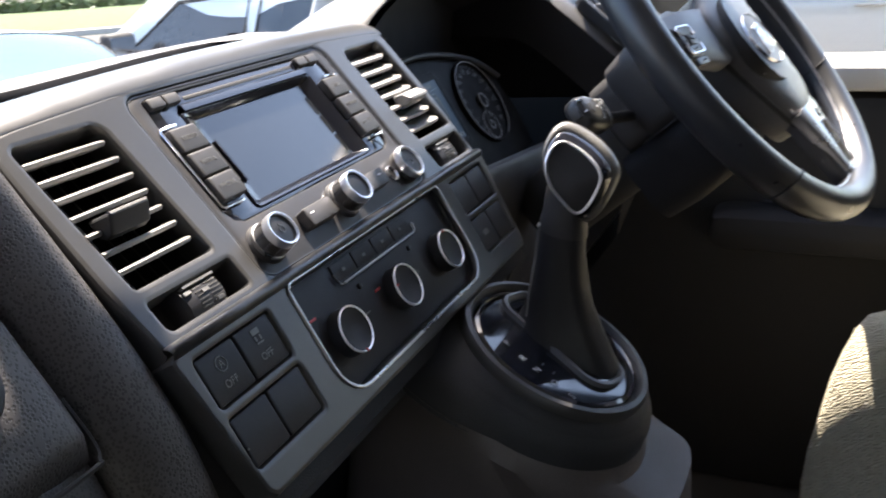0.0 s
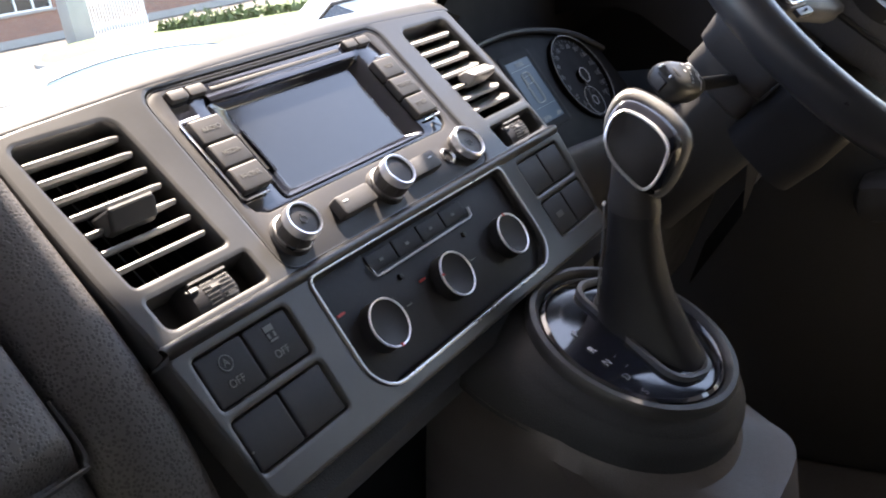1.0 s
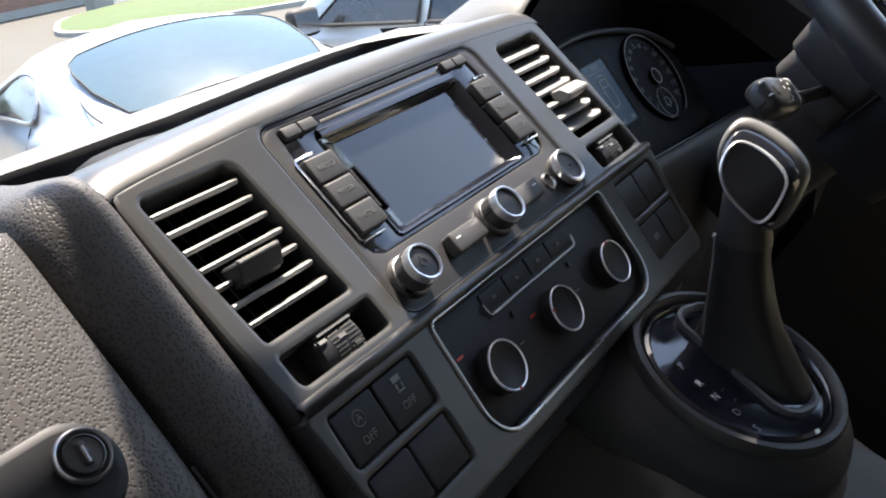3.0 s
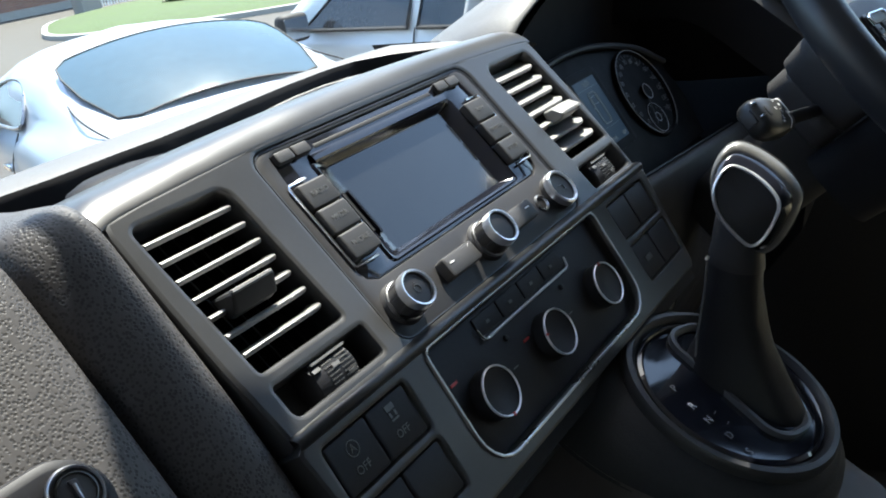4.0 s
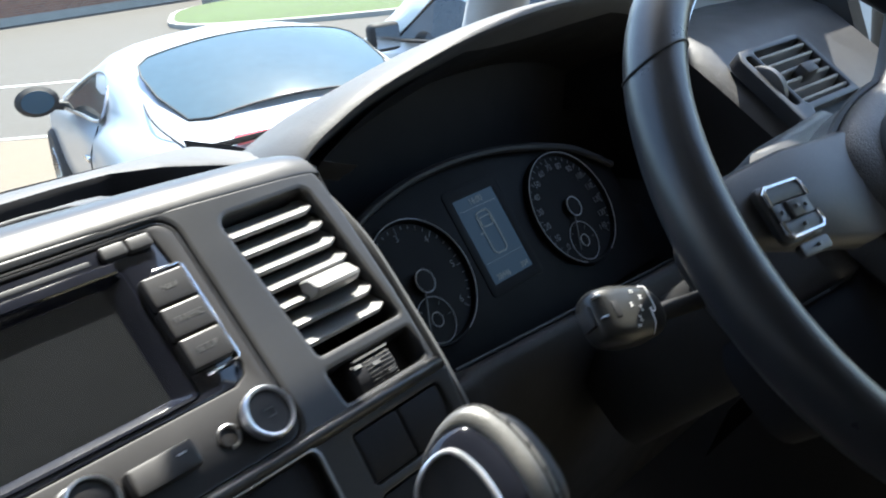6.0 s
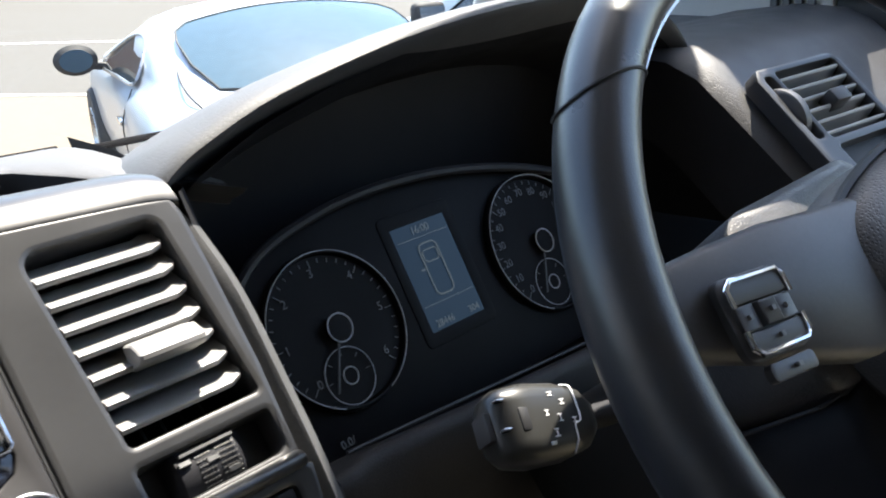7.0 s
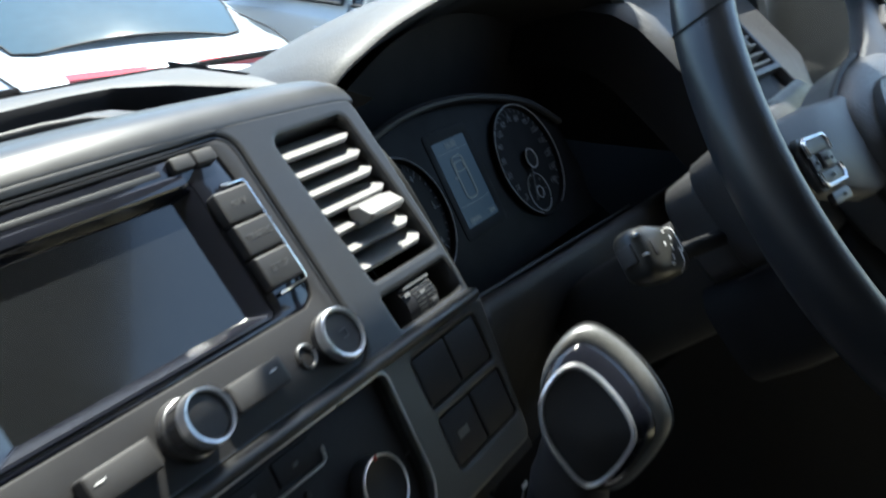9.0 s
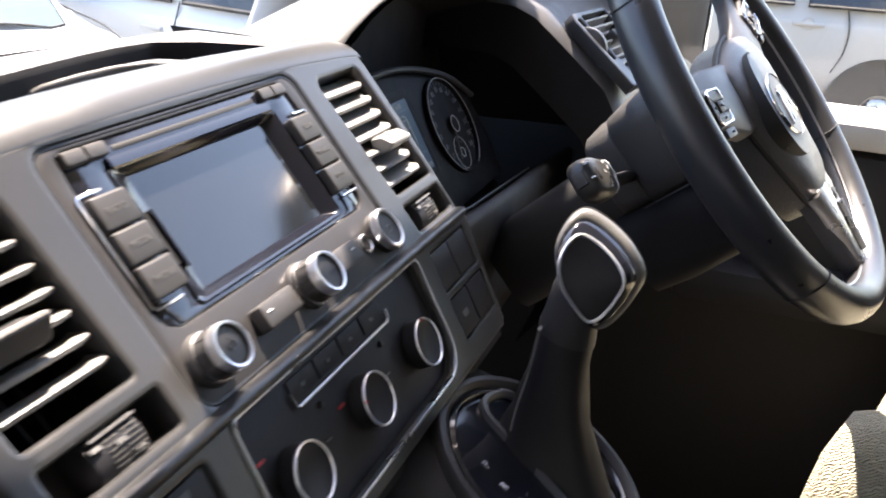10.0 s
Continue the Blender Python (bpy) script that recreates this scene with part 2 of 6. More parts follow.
def loft(rows, closed=False, caps=False):
    """A skin over rows of points, all of one length; closed: each row is a loop."""
    bm = bmesh.new()
    vs = [[bm.verts.new(p) for p in row] for row in rows]
    n = len(vs[0])
    for a, b in zip(vs, vs[1:]):
        for k in range(n if closed else n - 1):
            j = (k + 1) % n
            bm.faces.new((a[k], a[j], b[j], b[k]))
    if caps:
        bm.faces.new(vs[0])
        bm.faces.new(vs[-1][::-1])
    return bm


def pipe(points, r, n=10, closed=False, squash=1.0):
    """A tube along points; r: one radius or one for each point."""
    pts = [Vector(p) for p in points]
    rad = r if isinstance(r, (list, tuple)) else [r] * len(pts)
    rows, up = [], None
    for k, p in enumerate(pts):
        a = pts[k - 1] if (k or closed) else p
        b = pts[(k + 1) % len(pts)] if (k < len(pts) - 1 or closed) else p
        t = (b - a).normalized()
        if up is None:
            up = t.orthogonal().normalized()
        up = (up - t * up.dot(t)).normalized()
        side = t.cross(up)
        rows.append([p + rad[k] * (math.cos(2 * math.pi * i / n) * up + squash * math.sin(2 * math.pi * i / n) * side) for i in range(n)])
    if closed:
        rows.append(rows[0])
        bm = loft(rows, closed=True)
        bmesh.ops.remove_doubles(bm, verts=bm.verts[:], dist=1e-7)
        return bm
    return loft(rows, closed=True, caps=True)


def smoothed(pts, n=8, closed=False):
    """A Catmull-Rom curve through points."""
    p = [Vector(q) for q in pts]
    out, m = [], len(p)
    for k in range(m if closed else m - 1):
        a, b, c, d = (p[(k + s) % m] if closed else p[min(max(k + s, 0), m - 1)] for s in (-1, 0, 1, 2))
        for i in range(n):
            t = i / n
            out.append(0.5 * ((2 * b) + (c - a) * t + (2 * a - 5 * b + 4 * c - d) * t * t + (3 * b - a - 3 * c + d) * t**3))
    if not closed:
        out.append(p[-1])
    return out


def text(body, size, parent, m, mat, name="lettering", label=""):
    """Writing as flat solid letters, x to the right and z up on a face that looks along -y."""
    cu = bpy.data.curves.new(name, "FONT")
    cu.body, cu.size, cu.extrude, cu.align_x, cu.align_y = body, size, 0.00012, "CENTER", "CENTER"
    tmp = bpy.data.objects.new(name, cu)
    scene.collection.objects.link(tmp)
    dg = bpy.context.evaluated_depsgraph_get()
    me = bpy.data.meshes.new_from_object(tmp.evaluated_get(dg))
    bpy.data.objects.remove(tmp)
    bpy.data.curves.remove(cu)
    me.transform(m @ Matrix.Rotation(radians(90), 4, "X"))
    me.materials.clear()
    me.materials.append(mat)
    ob = new(name, me)
    ob.parent = parent
    if label:
        ob["label"] = label
    return ob


def at(x, y, z):
    return Matrix.Translation((x, y, z))


# ---- frames of the dashboard: origin on the row of radio knobs, x to the right, y into the panel, z up the panel ----
HEIGHT, LEANING = 1.45, 40.0
PANEL = pose(0, 0, HEIGHT, -LEANING)
LOWER = PANEL @ pose(0, -0.002, -0.0185, 11)  # the lower half of the centre stack stands steeper
BASE = at(0, 0, HEIGHT)


def mirrored(loop, cx=0.0):
    return [(2 * cx - x, z) for x, z in loop][::-1]


def mm(loop):
    return [(x * MM, z * MM) for x, z in loop]


# ---- dashboard body ----
dashboard = thing("dashboard", BASE, "dark grained plastic van dashboard with a grey painted centre stack", "dashboard")

# Section of the passenger side, in the panel's (y, z) millimetres, from the footwell up and over to the top.
SIDE = [(120, -190), (70, -150), (36, -95), (17, -50), (10, -20), (6.5, 15), (4.5, 50), (3, 80), (3.5, 92), (6, 100.5), (10.5, 106.5), (17.5, 111.5), (28, 118), (44, 128), (68, 147.5), (106, 179.5), (145, 213), (163, 216), (180, 190)]


def to_base(x, y, z):
    """From panel millimetres to metres from the dashboard's base."""
    s, c = math.sin(radians(LEANING)), math.cos(radians(LEANING))
    return Vector((x, c * y + s * z, -s * y + c * z)) * MM


def side_row(x, push=0.0, drop=0.0, n=5):
    pts = smoothed([(0, y + push, z - drop) for y, z in SIDE], n)
    return [to_base(x, p.y, p.z) for p in pts]


rows = []
for x, push, drop in ((-700, 16, 10), (-560, 6, 4), (-420, 3, 2), (-300, 3, 1), (-232, 6, 1), (-207, 9, 1), (-204.5, 13, 1), (-203, 5, 0), (-199, 0.5, 0), (-193, -3.2, 0), (-186, -5.0, 0), (-180, -5.6, 0), (-175, -5.4, 0), (-172.4, -4.6, 0), (-171, -3.2, 0), (-170.6, -1, 0), (-170.4, 26, 4)):
    rows.append(side_row(x, push, drop))
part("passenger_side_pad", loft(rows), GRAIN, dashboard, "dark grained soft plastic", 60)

# Driver's side of the stack: the narrow cheek between the stack and the instruments.
rows = []
for x, push, drop in ((170.2, 26, 8), (170.5, 8, 4), (172, 1.5, 2), (176, -1, 1), (181, 3, 2), (184, 14, 6), (185, 40, 20)):
    rows.append([to_base(x, p.y + push, p.z - drop) for p in smoothed([(0, y, z) for y, z in [*SIDE[2:7], (9, 76), (15, 94), (27, 107)]], 5)])
part("driver_side_cheek", loft(rows), PAD, dashboard, "dark grained cheek", 60)

# Grey painted frame of the centre stack: vents, radio.
VENT_LEAN = 4.5  # the vents lean to the right towards their feet


def leaning(loop):
    return [(x + VENT_LEAN * (84 - z) / 73, z) for x, z in loop]


vent_l = mm(leaning(rr(-160.5, 11.4, -111, 84.5, (2, 2, 6, 4))))
vent_r = mm(leaning(rr(109, 10.6, 158.5, 84.5, (2, 2, 4, 6))))
thumb_l = mm(rr(-156, -10.5, -101.5, 4.2, (4, 2, 1.5, 1.5)))
thumb_r = mm(rr(112, -12.5, 162.5, 3.2, (2, 4, 1.5, 1.5)))
radio_hole = mm(rr(-89.5, -14, 89.5, 93, 9))
upper = mm([(-166, -18.5), (166, -18.5), (169, 20), (170, 60), (170, 84), (168.5, 91.4), (150, 93.5), (100, 96.3), (40, 98.1), (0, 98.5), (-40, 98.1), (-100, 96.3), (-150, 93.5), (-168.5, 91.4), (-170, 84), (-170, 60), (-169, 20)])
stack = thing("centre_stack_frame", PANEL, "grey satin painted frame round radio and vents", "dash trim")
part("upper_frame", plate(upper, (vent_l, vent_r, thumb_l, thumb_r, radio_hole), 0.016, 0.0022), TRIM, stack)
# Rolled top edge that runs forward into the dash top.
rows = []
for x in [-170.5 + 341 * k / 60 for k in range(61)]:
    top = 111 - 5 * (abs(x) / 150) ** 2 - 2.5 * (max(0, abs(x) - 160) / 12) ** 2
    prof = [(2.2, top - 15.5), (0.3, top - 14.5), (0.1, top - 12.5), (1.2, top - 8), (3.6, top - 3), (7.8, top + 1.6), (14, top + 5.8), (24, top + 10.9), (36, top + 16), (40, top + 12)]
    rows.append([to_base(x, p.y, p.z) for p in smoothed([(0, y, z) for y, z in prof], 4)])
part("rolled_top_edge", loft(rows), TRIM, dashboard, "grey satin rolled edge", 70)
# Lip under the radio that overhangs the lower half.
lip = [(0.4, -14.2), (-2.0, -15.0), (-4.6, -16.6), (-5.0, -18.6), (-3, -20.6), (4, -22.2), (10, -22.6), (16, -22)]
rows = []
for x in (-165.5, -164, -120, -60, 0, 60, 120, 164, 165.5):
    f = 1.0 if abs(x) < 165 else 0.25
    rows.append([(x * MM, (16 + (p.y - 16) * (1 if f == 1 else 0.9)) * MM, p.z * MM) for p in smoothed([(0, y, z) for y, z in lip], 3)])
part("lip", loft(rows), TRIM, stack, "grey lip catching the light", 70)

# ---- lower half of the stack ----
low = thing("lower_stack_frame", LOWER, "grey satin painted frame round heater controls and switches", "dash trim")
sw = [mm(rr(-158, -29.5, -105, -6.5, 2.5)), mm(rr(-158, -57.5, -105, -34, 2.5)), mm(rr(105, -29.5, 158, -6.5, 2.5)), mm(rr(105, -57.5, 158, -34, 2.5))]
climate_hole = mm(rr(-86, -63, 86, -3, (17, 17, 4, 4)))
outer = mm([(-160, -67), (-156, -71), (156, -71), (160, -67), (168, -3), (164, -0.5), (-164, -0.5), (-168, -3)])
part("lower_frame", plate(outer, [*sw, climate_hole], 0.014, 0.0018), TRIM, low)
part("backing_panel", box(-0.174, 0.013, -0.082, 0.174, 0.022, 0.0), COLUMNBLACK, low, "dark backing")
part("bright_edge", plate(mm(offset(rr(-86, -63, 86, -3, (17, 17, 4, 4)), 1.8)), [mm(rr(-86, -63, 86, -3, (17, 17, 4, 4)))], 0.004, 0.0006, -0.0012), SATIN, low, "satin metal edge strip")


def switch_pair(x0, z0, x1, z1, words, group_label):
    t = thing("switch_block", LOWER, group_label, "switch", "dashboard switch blocks")
    part("backing", box(x0 * MM, 0.010, z0 * MM, x1 * MM, 0.014, z1 * MM), DEEP, t)
    mid = (x0 + x1) / 2
    for a, b, w in ((x0 + 0.6, mid - 0.35, words[0]), (mid + 0.35, x1 - 0.6, words[1])):
        s = part("switch", plate(mm(rr(a, z0 + 0.6, b, z1 - 0.6, 1.4)), depth=0.010, r=0.0011, y=0.0012), PANELBLACK, t)
        cx, cz = (a + b) / 2 * MM, (z0 + z1) / 2 * MM
        if w == "ring":
            text("A", 0.0046, s, at(cx, 0.001, cz + 0.004), PRINT_DIM, "symbol")
            part("symbol_ring", moved(plate(ellipse(0, 0, 0.0034, 0.0034, 24), [ellipse(0, 0, 0.0030, 0.0030, 24)], 0.0004, 0), at(cx, 0.0009, cz + 0.004)), PRINT_DIM, s)
            text("OFF", 0.0048, s, at(cx, 0.001, cz - 0.0045), PRINT_DIM)
        elif w == "skid":
            for dx, dz, w2, h2 in ((0, 0.0068, 0.0052, 0.0026), (-0.0016, 0.0036, 0.0012, 0.0022), (0.0016, 0.0036, 0.0012, 0.0022), (0, 0.0015, 0.0046, 0.0008)):
                part("symbol", box(cx + dx - w2 / 2, 0.0009, cz + dz - h2 / 2, cx + dx + w2 / 2, 0.0013, cz + dz + h2 / 2), PRINT_DIM, s)
            text("OFF", 0.0048, s, at(cx, 0.001, cz - 0.0045), PRINT_DIM)
        elif w == "bar":
            part("symbol", box(cx - 0.005, 0.0009, cz - 0.002, cx + 0.003, 0.0013, cz + 0.0015), PRINT_FAINT, s)
        elif w == "led":
            part("symbol", box(cx - 0.012, 0.0009, cz - 0.003, cx - 0.0112, 0.0013, cz - 0.0022), PRINT_DIM, s)
    return t


switch_pair(-158, -29.5, -105, -6.5, ("ring", "skid"), "pair of dark plastic switches marked off, in grey frame")
switch_pair(-158, -57.5, -105, -34, ("led", ""), "pair of dark blank switch covers in grey frame")
switch_pair(105, -29.5, 158, -6.5, ("", ""), "pair of dark blank plastic switches beside gear lever")
switch_pair(105, -57.5, 158, -34, ("bar", ""), "pair of dark switches, one with faint symbol")

# ---- heater controls ----
heater = thing("heater_control_panel", LOWER, "black heater control panel with three metal-ringed dials", "heater controls")
part("panel", plate(mm(rr(-85.5, -62.5, 85.5, -3.5, (16.5, 16.5, 4, 4))), depth=0.008, r=0.0008, y=0.005), PANELBLACK, heater)
for k in range(4):
    part("push_button", plate(mm(rr(-45 + k * 22, -16, -24 + k * 22, -6.5, 1)), depth=0.003, r=0.0006, y=0.0040), PANELBLACK, heater)
part("metal_bracket", pipe([(x * MM, 0.0035, z * MM) for x, z in ((-46.5, -11), (-45, -17.2), (-43.5, -18), (42, -18), (44, -17), (45, -12.5))], 0.0007, 8), SATIN, heater, "thin satin metal line")
for k in range(4):
    part("faint_symbol", box((-37 + 22 * k) * MM, 0.0036, -0.0125, (-34 + 22 * k) * MM, 0.0041, -0.0110), PRINT_FAINT, heater)
for k, cx in enumerate((-61, -1, 59)):
    c = at(cx * MM + 0.0004, 0.0012, -0.0384) @ Matrix.Diagonal((0.815, 0.6, 0.815, 1))
    d = part("dial", moved(lathe([(0.0150, 0.006), (0.0150, 0.002), (0.0149, 0.0008), (0.0146, -0.0064), (0.0136, -0.0070), (0.0130, -0.0064), (0, -0.0060)], 48), c), PANELBLACK, heater)
    part("ring", moved(lathe([(0.0150, -0.0060), (0.0150, -0.0074), (0.0147, -0.0080), (0.0141, -0.0078), (0.0138, -0.0068)], 48), c), RINGMETAL, d, "thin chrome ring")
    part("pointer", moved(box(-0.0006, -0.0088, 0.0132, 0.0006, -0.0076, 0.0153), c @ Matrix.Rotation(radians((188, -72, 0)[k]), 4, "Y")), RED, d)
    part("mark", box((cx + 24) * MM, 0.0044, -0.038, (cx + 28) * MM, 0.0051, -0.0374), PRINT_DIM, heater)
for cx in (-30, 30):
    part("rivet", moved(lathe([(0.0016, 0.005), (0.0014, 0.0036), (0, 0.0032)], 16), at(cx * MM, 0, -0.024)), DEEP, heater)
for cx, cz in ((-79, -24), (-20, -32)):
    part("red_mark", box(cx * MM, 0.0044, cz * MM, (cx + 5) * MM, 0.0051, (cz + 1.2) * MM), RED, heater)

# ---- air vents beside the radio ----


def centre_vent(sign):
    v = thing("air_vent", PANEL, "dash air vent with horizontal grey-edged slats and centre tab", "air vent", "centre air vents")
    left, right, foot = (-160.5, -111, 11.4) if sign < 0 else (109, 158.5, 10.6)
    hole = leaning(rr(left, foot, right, 84.5, 2.5))
    # duct walls and back sheet carry the duct's shade in their colour
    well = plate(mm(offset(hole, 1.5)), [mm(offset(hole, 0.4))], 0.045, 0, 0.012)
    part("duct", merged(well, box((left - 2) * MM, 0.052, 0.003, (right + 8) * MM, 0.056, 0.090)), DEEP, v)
    # left: slats seen along their edge; right: slats turned so that their tops face the cabin
    rise, thick = (0.34, 1.5) if sign < 0 else (0.98, 1.6)
    first, pitch = (75.4, 9.25) if sign < 0 else (72.6, 9.4)
    for k in range(7):
        z = first - k * pitch
        lean = VENT_LEAN * (84 - z) / 73
        a, b = left + lean + 0.3, right + lean - 0.3
        rows = []
        for x, back in ((a, 0), (a + 1, 0), (b - 7, 0), (b - 1.5, 2.2), (b, 4.2)):
            rows.append([(x * MM, (y + back) * MM, (z + q + back * rise) * MM) for y, q in ((1.0, 0.2), (0.7, thick * 0.5), (1.1, thick), (2.4, thick + 0.5 + 0.6 * rise), (12 - back * 0.9, thick + 9.2 * rise), (12 - back * 0.9, 9.0 * rise - 0.4), (2.4, -0.5))])
        part("slat", loft(rows, closed=True, caps=True), SLAT, v, "", 30)
    for k in range(6):
        x = left + 7 + k * 7.8
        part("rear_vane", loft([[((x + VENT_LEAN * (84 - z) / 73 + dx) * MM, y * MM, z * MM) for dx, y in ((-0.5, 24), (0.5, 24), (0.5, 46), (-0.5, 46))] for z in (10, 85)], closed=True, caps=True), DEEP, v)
    if sign < 0:
        prof, xa, xb = [(-8.0, 40.6), (-8.1, 41.9), (-7.0, 42.5), (5, 46.2), (5, 37), (2, 34.5), (-2, 34.6)], -149.6, -126.0
    else:
        prof, xa, xb = [(-8.2, 34.0), (-8.6, 35.4), (-7.8, 36.4), (-4.2, 41.6), (3, 44.2), (4, 40), (4, 34), (-5, 32.8)], 126.5, 151.5
    # tabs coloured as lit: left face near-black for shade, right one pale grey
    part("tab", loft([[(x * MM, (cy + (y - cy) * q) * MM, (cz + (z - cz) * q) * MM) for y, z in prof] for cy, cz in ((-2, 38),) for x, q in ((xa, 0.8), (xa + 0.7, 0.95), (xa + 2, 1), (xb - 2, 1), (xb - 0.7, 0.95), (xb, 0.8))], closed=True, caps=True), DEEP if sign < 0 else SLAT, v, "adjusting tab, its face blackened as shade" if sign < 0 else "grey adjusting tab", 30)
    if sign < 0:
        # pale strip painted as the sunlit upper edge
        part("tab_lit_edge", loft([[(x * MM, y * MM, z * MM) for y, z in ((-8.3, 41.3), (-8.4, 42.3), (-6.4, 43.1), (-6.2, 42.2))] for x in (-148.6, -127.0)], closed=True, caps=True), SLAT, v, "pale strip painted as light on the tab's upper edge", 30)
    tx, top = (-126.5, 3.5) if sign < 0 else (135.5, 2.4)
    # near-black sheet gives the shade behind the thumb wheel
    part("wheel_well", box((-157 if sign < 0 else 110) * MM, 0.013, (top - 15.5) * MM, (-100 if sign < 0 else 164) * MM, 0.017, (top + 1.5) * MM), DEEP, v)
    c = at(tx * MM, 0.0138, -0.0035 if sign < 0 else -0.0048)
    ends = [(0, -0.0128), (0.0098, -0.0128), (0.0122, -0.0112), (0.0130, -0.006), (0.0132, 0), (0.0130, 0.006), (0.0122, 0.0112), (0.0098, 0.0128), (0, 0.0128)]
    w = part("thumb_wheel", moved(lathe(ends, 44), c @ Matrix.Rotation(radians(90), 4, "Z")), PANELBLACK, v, "ribbed black thumb wheel")
    for i in range(11):
        turn = c @ Matrix.Rotation(radians(-40 + i * 8), 4, "X")
        teeth = [box((u - 0.36) * MM, -0.0135, -0.0003, (u + 0.36) * MM, -0.0128, 0.0003) for u in [-4.4 + 1.25 * j for j in range(5)] + [3.4 + 1.25 * j for j in range(6)]]
        part("rib", moved(merged(*teeth), turn), RIBGREY, w)
    # highlight along the wheel's front, painted as a pale bar
    part("front_glint", moved(box(-0.0095, -0.0136, 0.0056, 0.0108, -0.0108, 0.0066), c), PRINT_DIM, w, "pale bar painted as the front edge's highlight")
    for u, a in ((-10.8, -14), (-1.2, -4), (4.6, 22)):
        part("mark", moved(box((u) * MM, -0.0138, -0.0008, (u + 4.2) * MM, -0.0129, 0.0008), c @ Matrix.Rotation(radians(a), 4, "X")), PRINT_DIM, w)
    return v


centre_vent(-1)
centre_vent(1)

# ---- radio and navigation unit ----
radio = thing("navigation_radio", PANEL, "black double-height navigation radio with switched-off screen", "car radio")
gloss_area = mm([(-78, 88.5), (-80, 72), (-82, 24), (-80, 19), (-74, 16), (74, 16), (80, 19), (82, 24), (80, 72), (78, 88.5), (74, 90), (-74, 90)])
part("faceplate", plate(mm(rr(-89, -13.5, 89, 92.5, 8.6)), [gloss_area], 0.010, 0.0012, 0.0015), RADIO, radio)
part("bright_outline", plate(mm(offset(rr(-89, -13.5, 89, 92.5, 8.6), 0.15)), [mm(offset(rr(-89, -13.5, 89, 92.5, 8.6), -0.55))], 0.002, 0, 0.0012), TRIM, radio)
part("gloss_surround", plate(mm(offset([(x / MM, z / MM) for x, z in gloss_area], -0.15)), [mm(rr(-60, 18.5, 60, 79, 3))], 0.008, 0.0008, 0.0025), GLOSS, radio, "glossy black surround")
well = loft([[(x, y, z) for x, z in lp] for lp, y in ((mm(rr(-60, 18.5, 60, 79, 3)), 0.0030), (mm(rr(-58.8, 19.0, 58.8, 78.2, 3)), 0.0018), (mm(rr(-57.6, 20.2, 57.6, 77.4, 3)), 0.0022), (mm(rr(-47.5, 23.4, 51.5, 75.2, 1)), 0.0070), (mm(rr(-46.5, 24.2, 50.5, 74.4, 1)), 0.0076))], closed=True)
part("screen_bezel", well, GLOSS, radio, "bevelled glossy black bezel", 20)
part("screen", box(-0.0480, 0.0074, 0.0225, 0.0520, 0.009, 0.0760), SCREEN, radio, "dark switched-off display")
part("bezel_brow", loft([[(x * MM, y * MM, z * MM) for y, z in ((3, 77.4), (1.4, 77.5), (0.7, 78.2), (0.6, 80.6), (1.2, 82.4), (3, 83))] for x in (-57, -55, 55, 57)], closed=True, caps=True), GLOSS, radio, "glossy bar over the screen", 30)
part("disc_slot", box(-0.050, 0.0022, 0.0842, 0.050, 0.006, 0.0868, 0.0006), DEEP, radio)
part("card_slot", loft([[(x * MM, y * MM, z * MM) for x, y in ((-56.6, 2.2), (-53.4, 3.4), (-53.4, 5.5), (-56.6, 5.5))] for z in (36, 58.5)], closed=True, caps=True), DEEP, radio)
part("card_slot_sill", loft([[(x * MM, y * MM, z * MM) for x, y in ((-53.2, 1.6), (-51.2, 2.3), (-51.2, 5.5), (-53.2, 5.5))] for z in (33.5, 59)], closed=True, caps=True), GLOSS, radio)
for x0 in (-77, -65.4, 54.4, 66):
    part("small_key", plate(mm(rr(x0, 83.4, x0 + 11, 89.2, 1.2)), depth=0.005, r=0.0009, y=-0.0005), BUTTON, radio)
for s, words in ((-1, ("RADIO", "MEDIA", "PHONE")), (1, ("NAV", "TRAFFIC", "SETUP"))):
    xa, xb = sorted((s * 61.5, s * 80.5))
    zs = (70.5, 56.2, 41.9, 27.6)
    part("key_frame", pipe([(x * MM, 0.0008, z * MM) for x, z in ((s * 70, 72.6), (s * 81.2, 72.4), (s * 82.2, 71), (s * 82.2, 27), (s * 81, 25.6), (s * 66, 25.4))], 0.0008, 8), CHROME, radio, "bright metal key frame")
    for k, w in enumerate(words):
        b = part("key", plate(mm(rr(xa, zs[k + 1] + 0.6, xb, zs[k] - 0.4, 1)), depth=0.006, r=0.0011, y=-0.0022), BUTTON, radio)
        text(w, 0.0036, b, at((xa + xb) / 2 * MM, -0.0024, (zs[k] + zs[k + 1]) / 2 * MM), PRINT_FAINT)


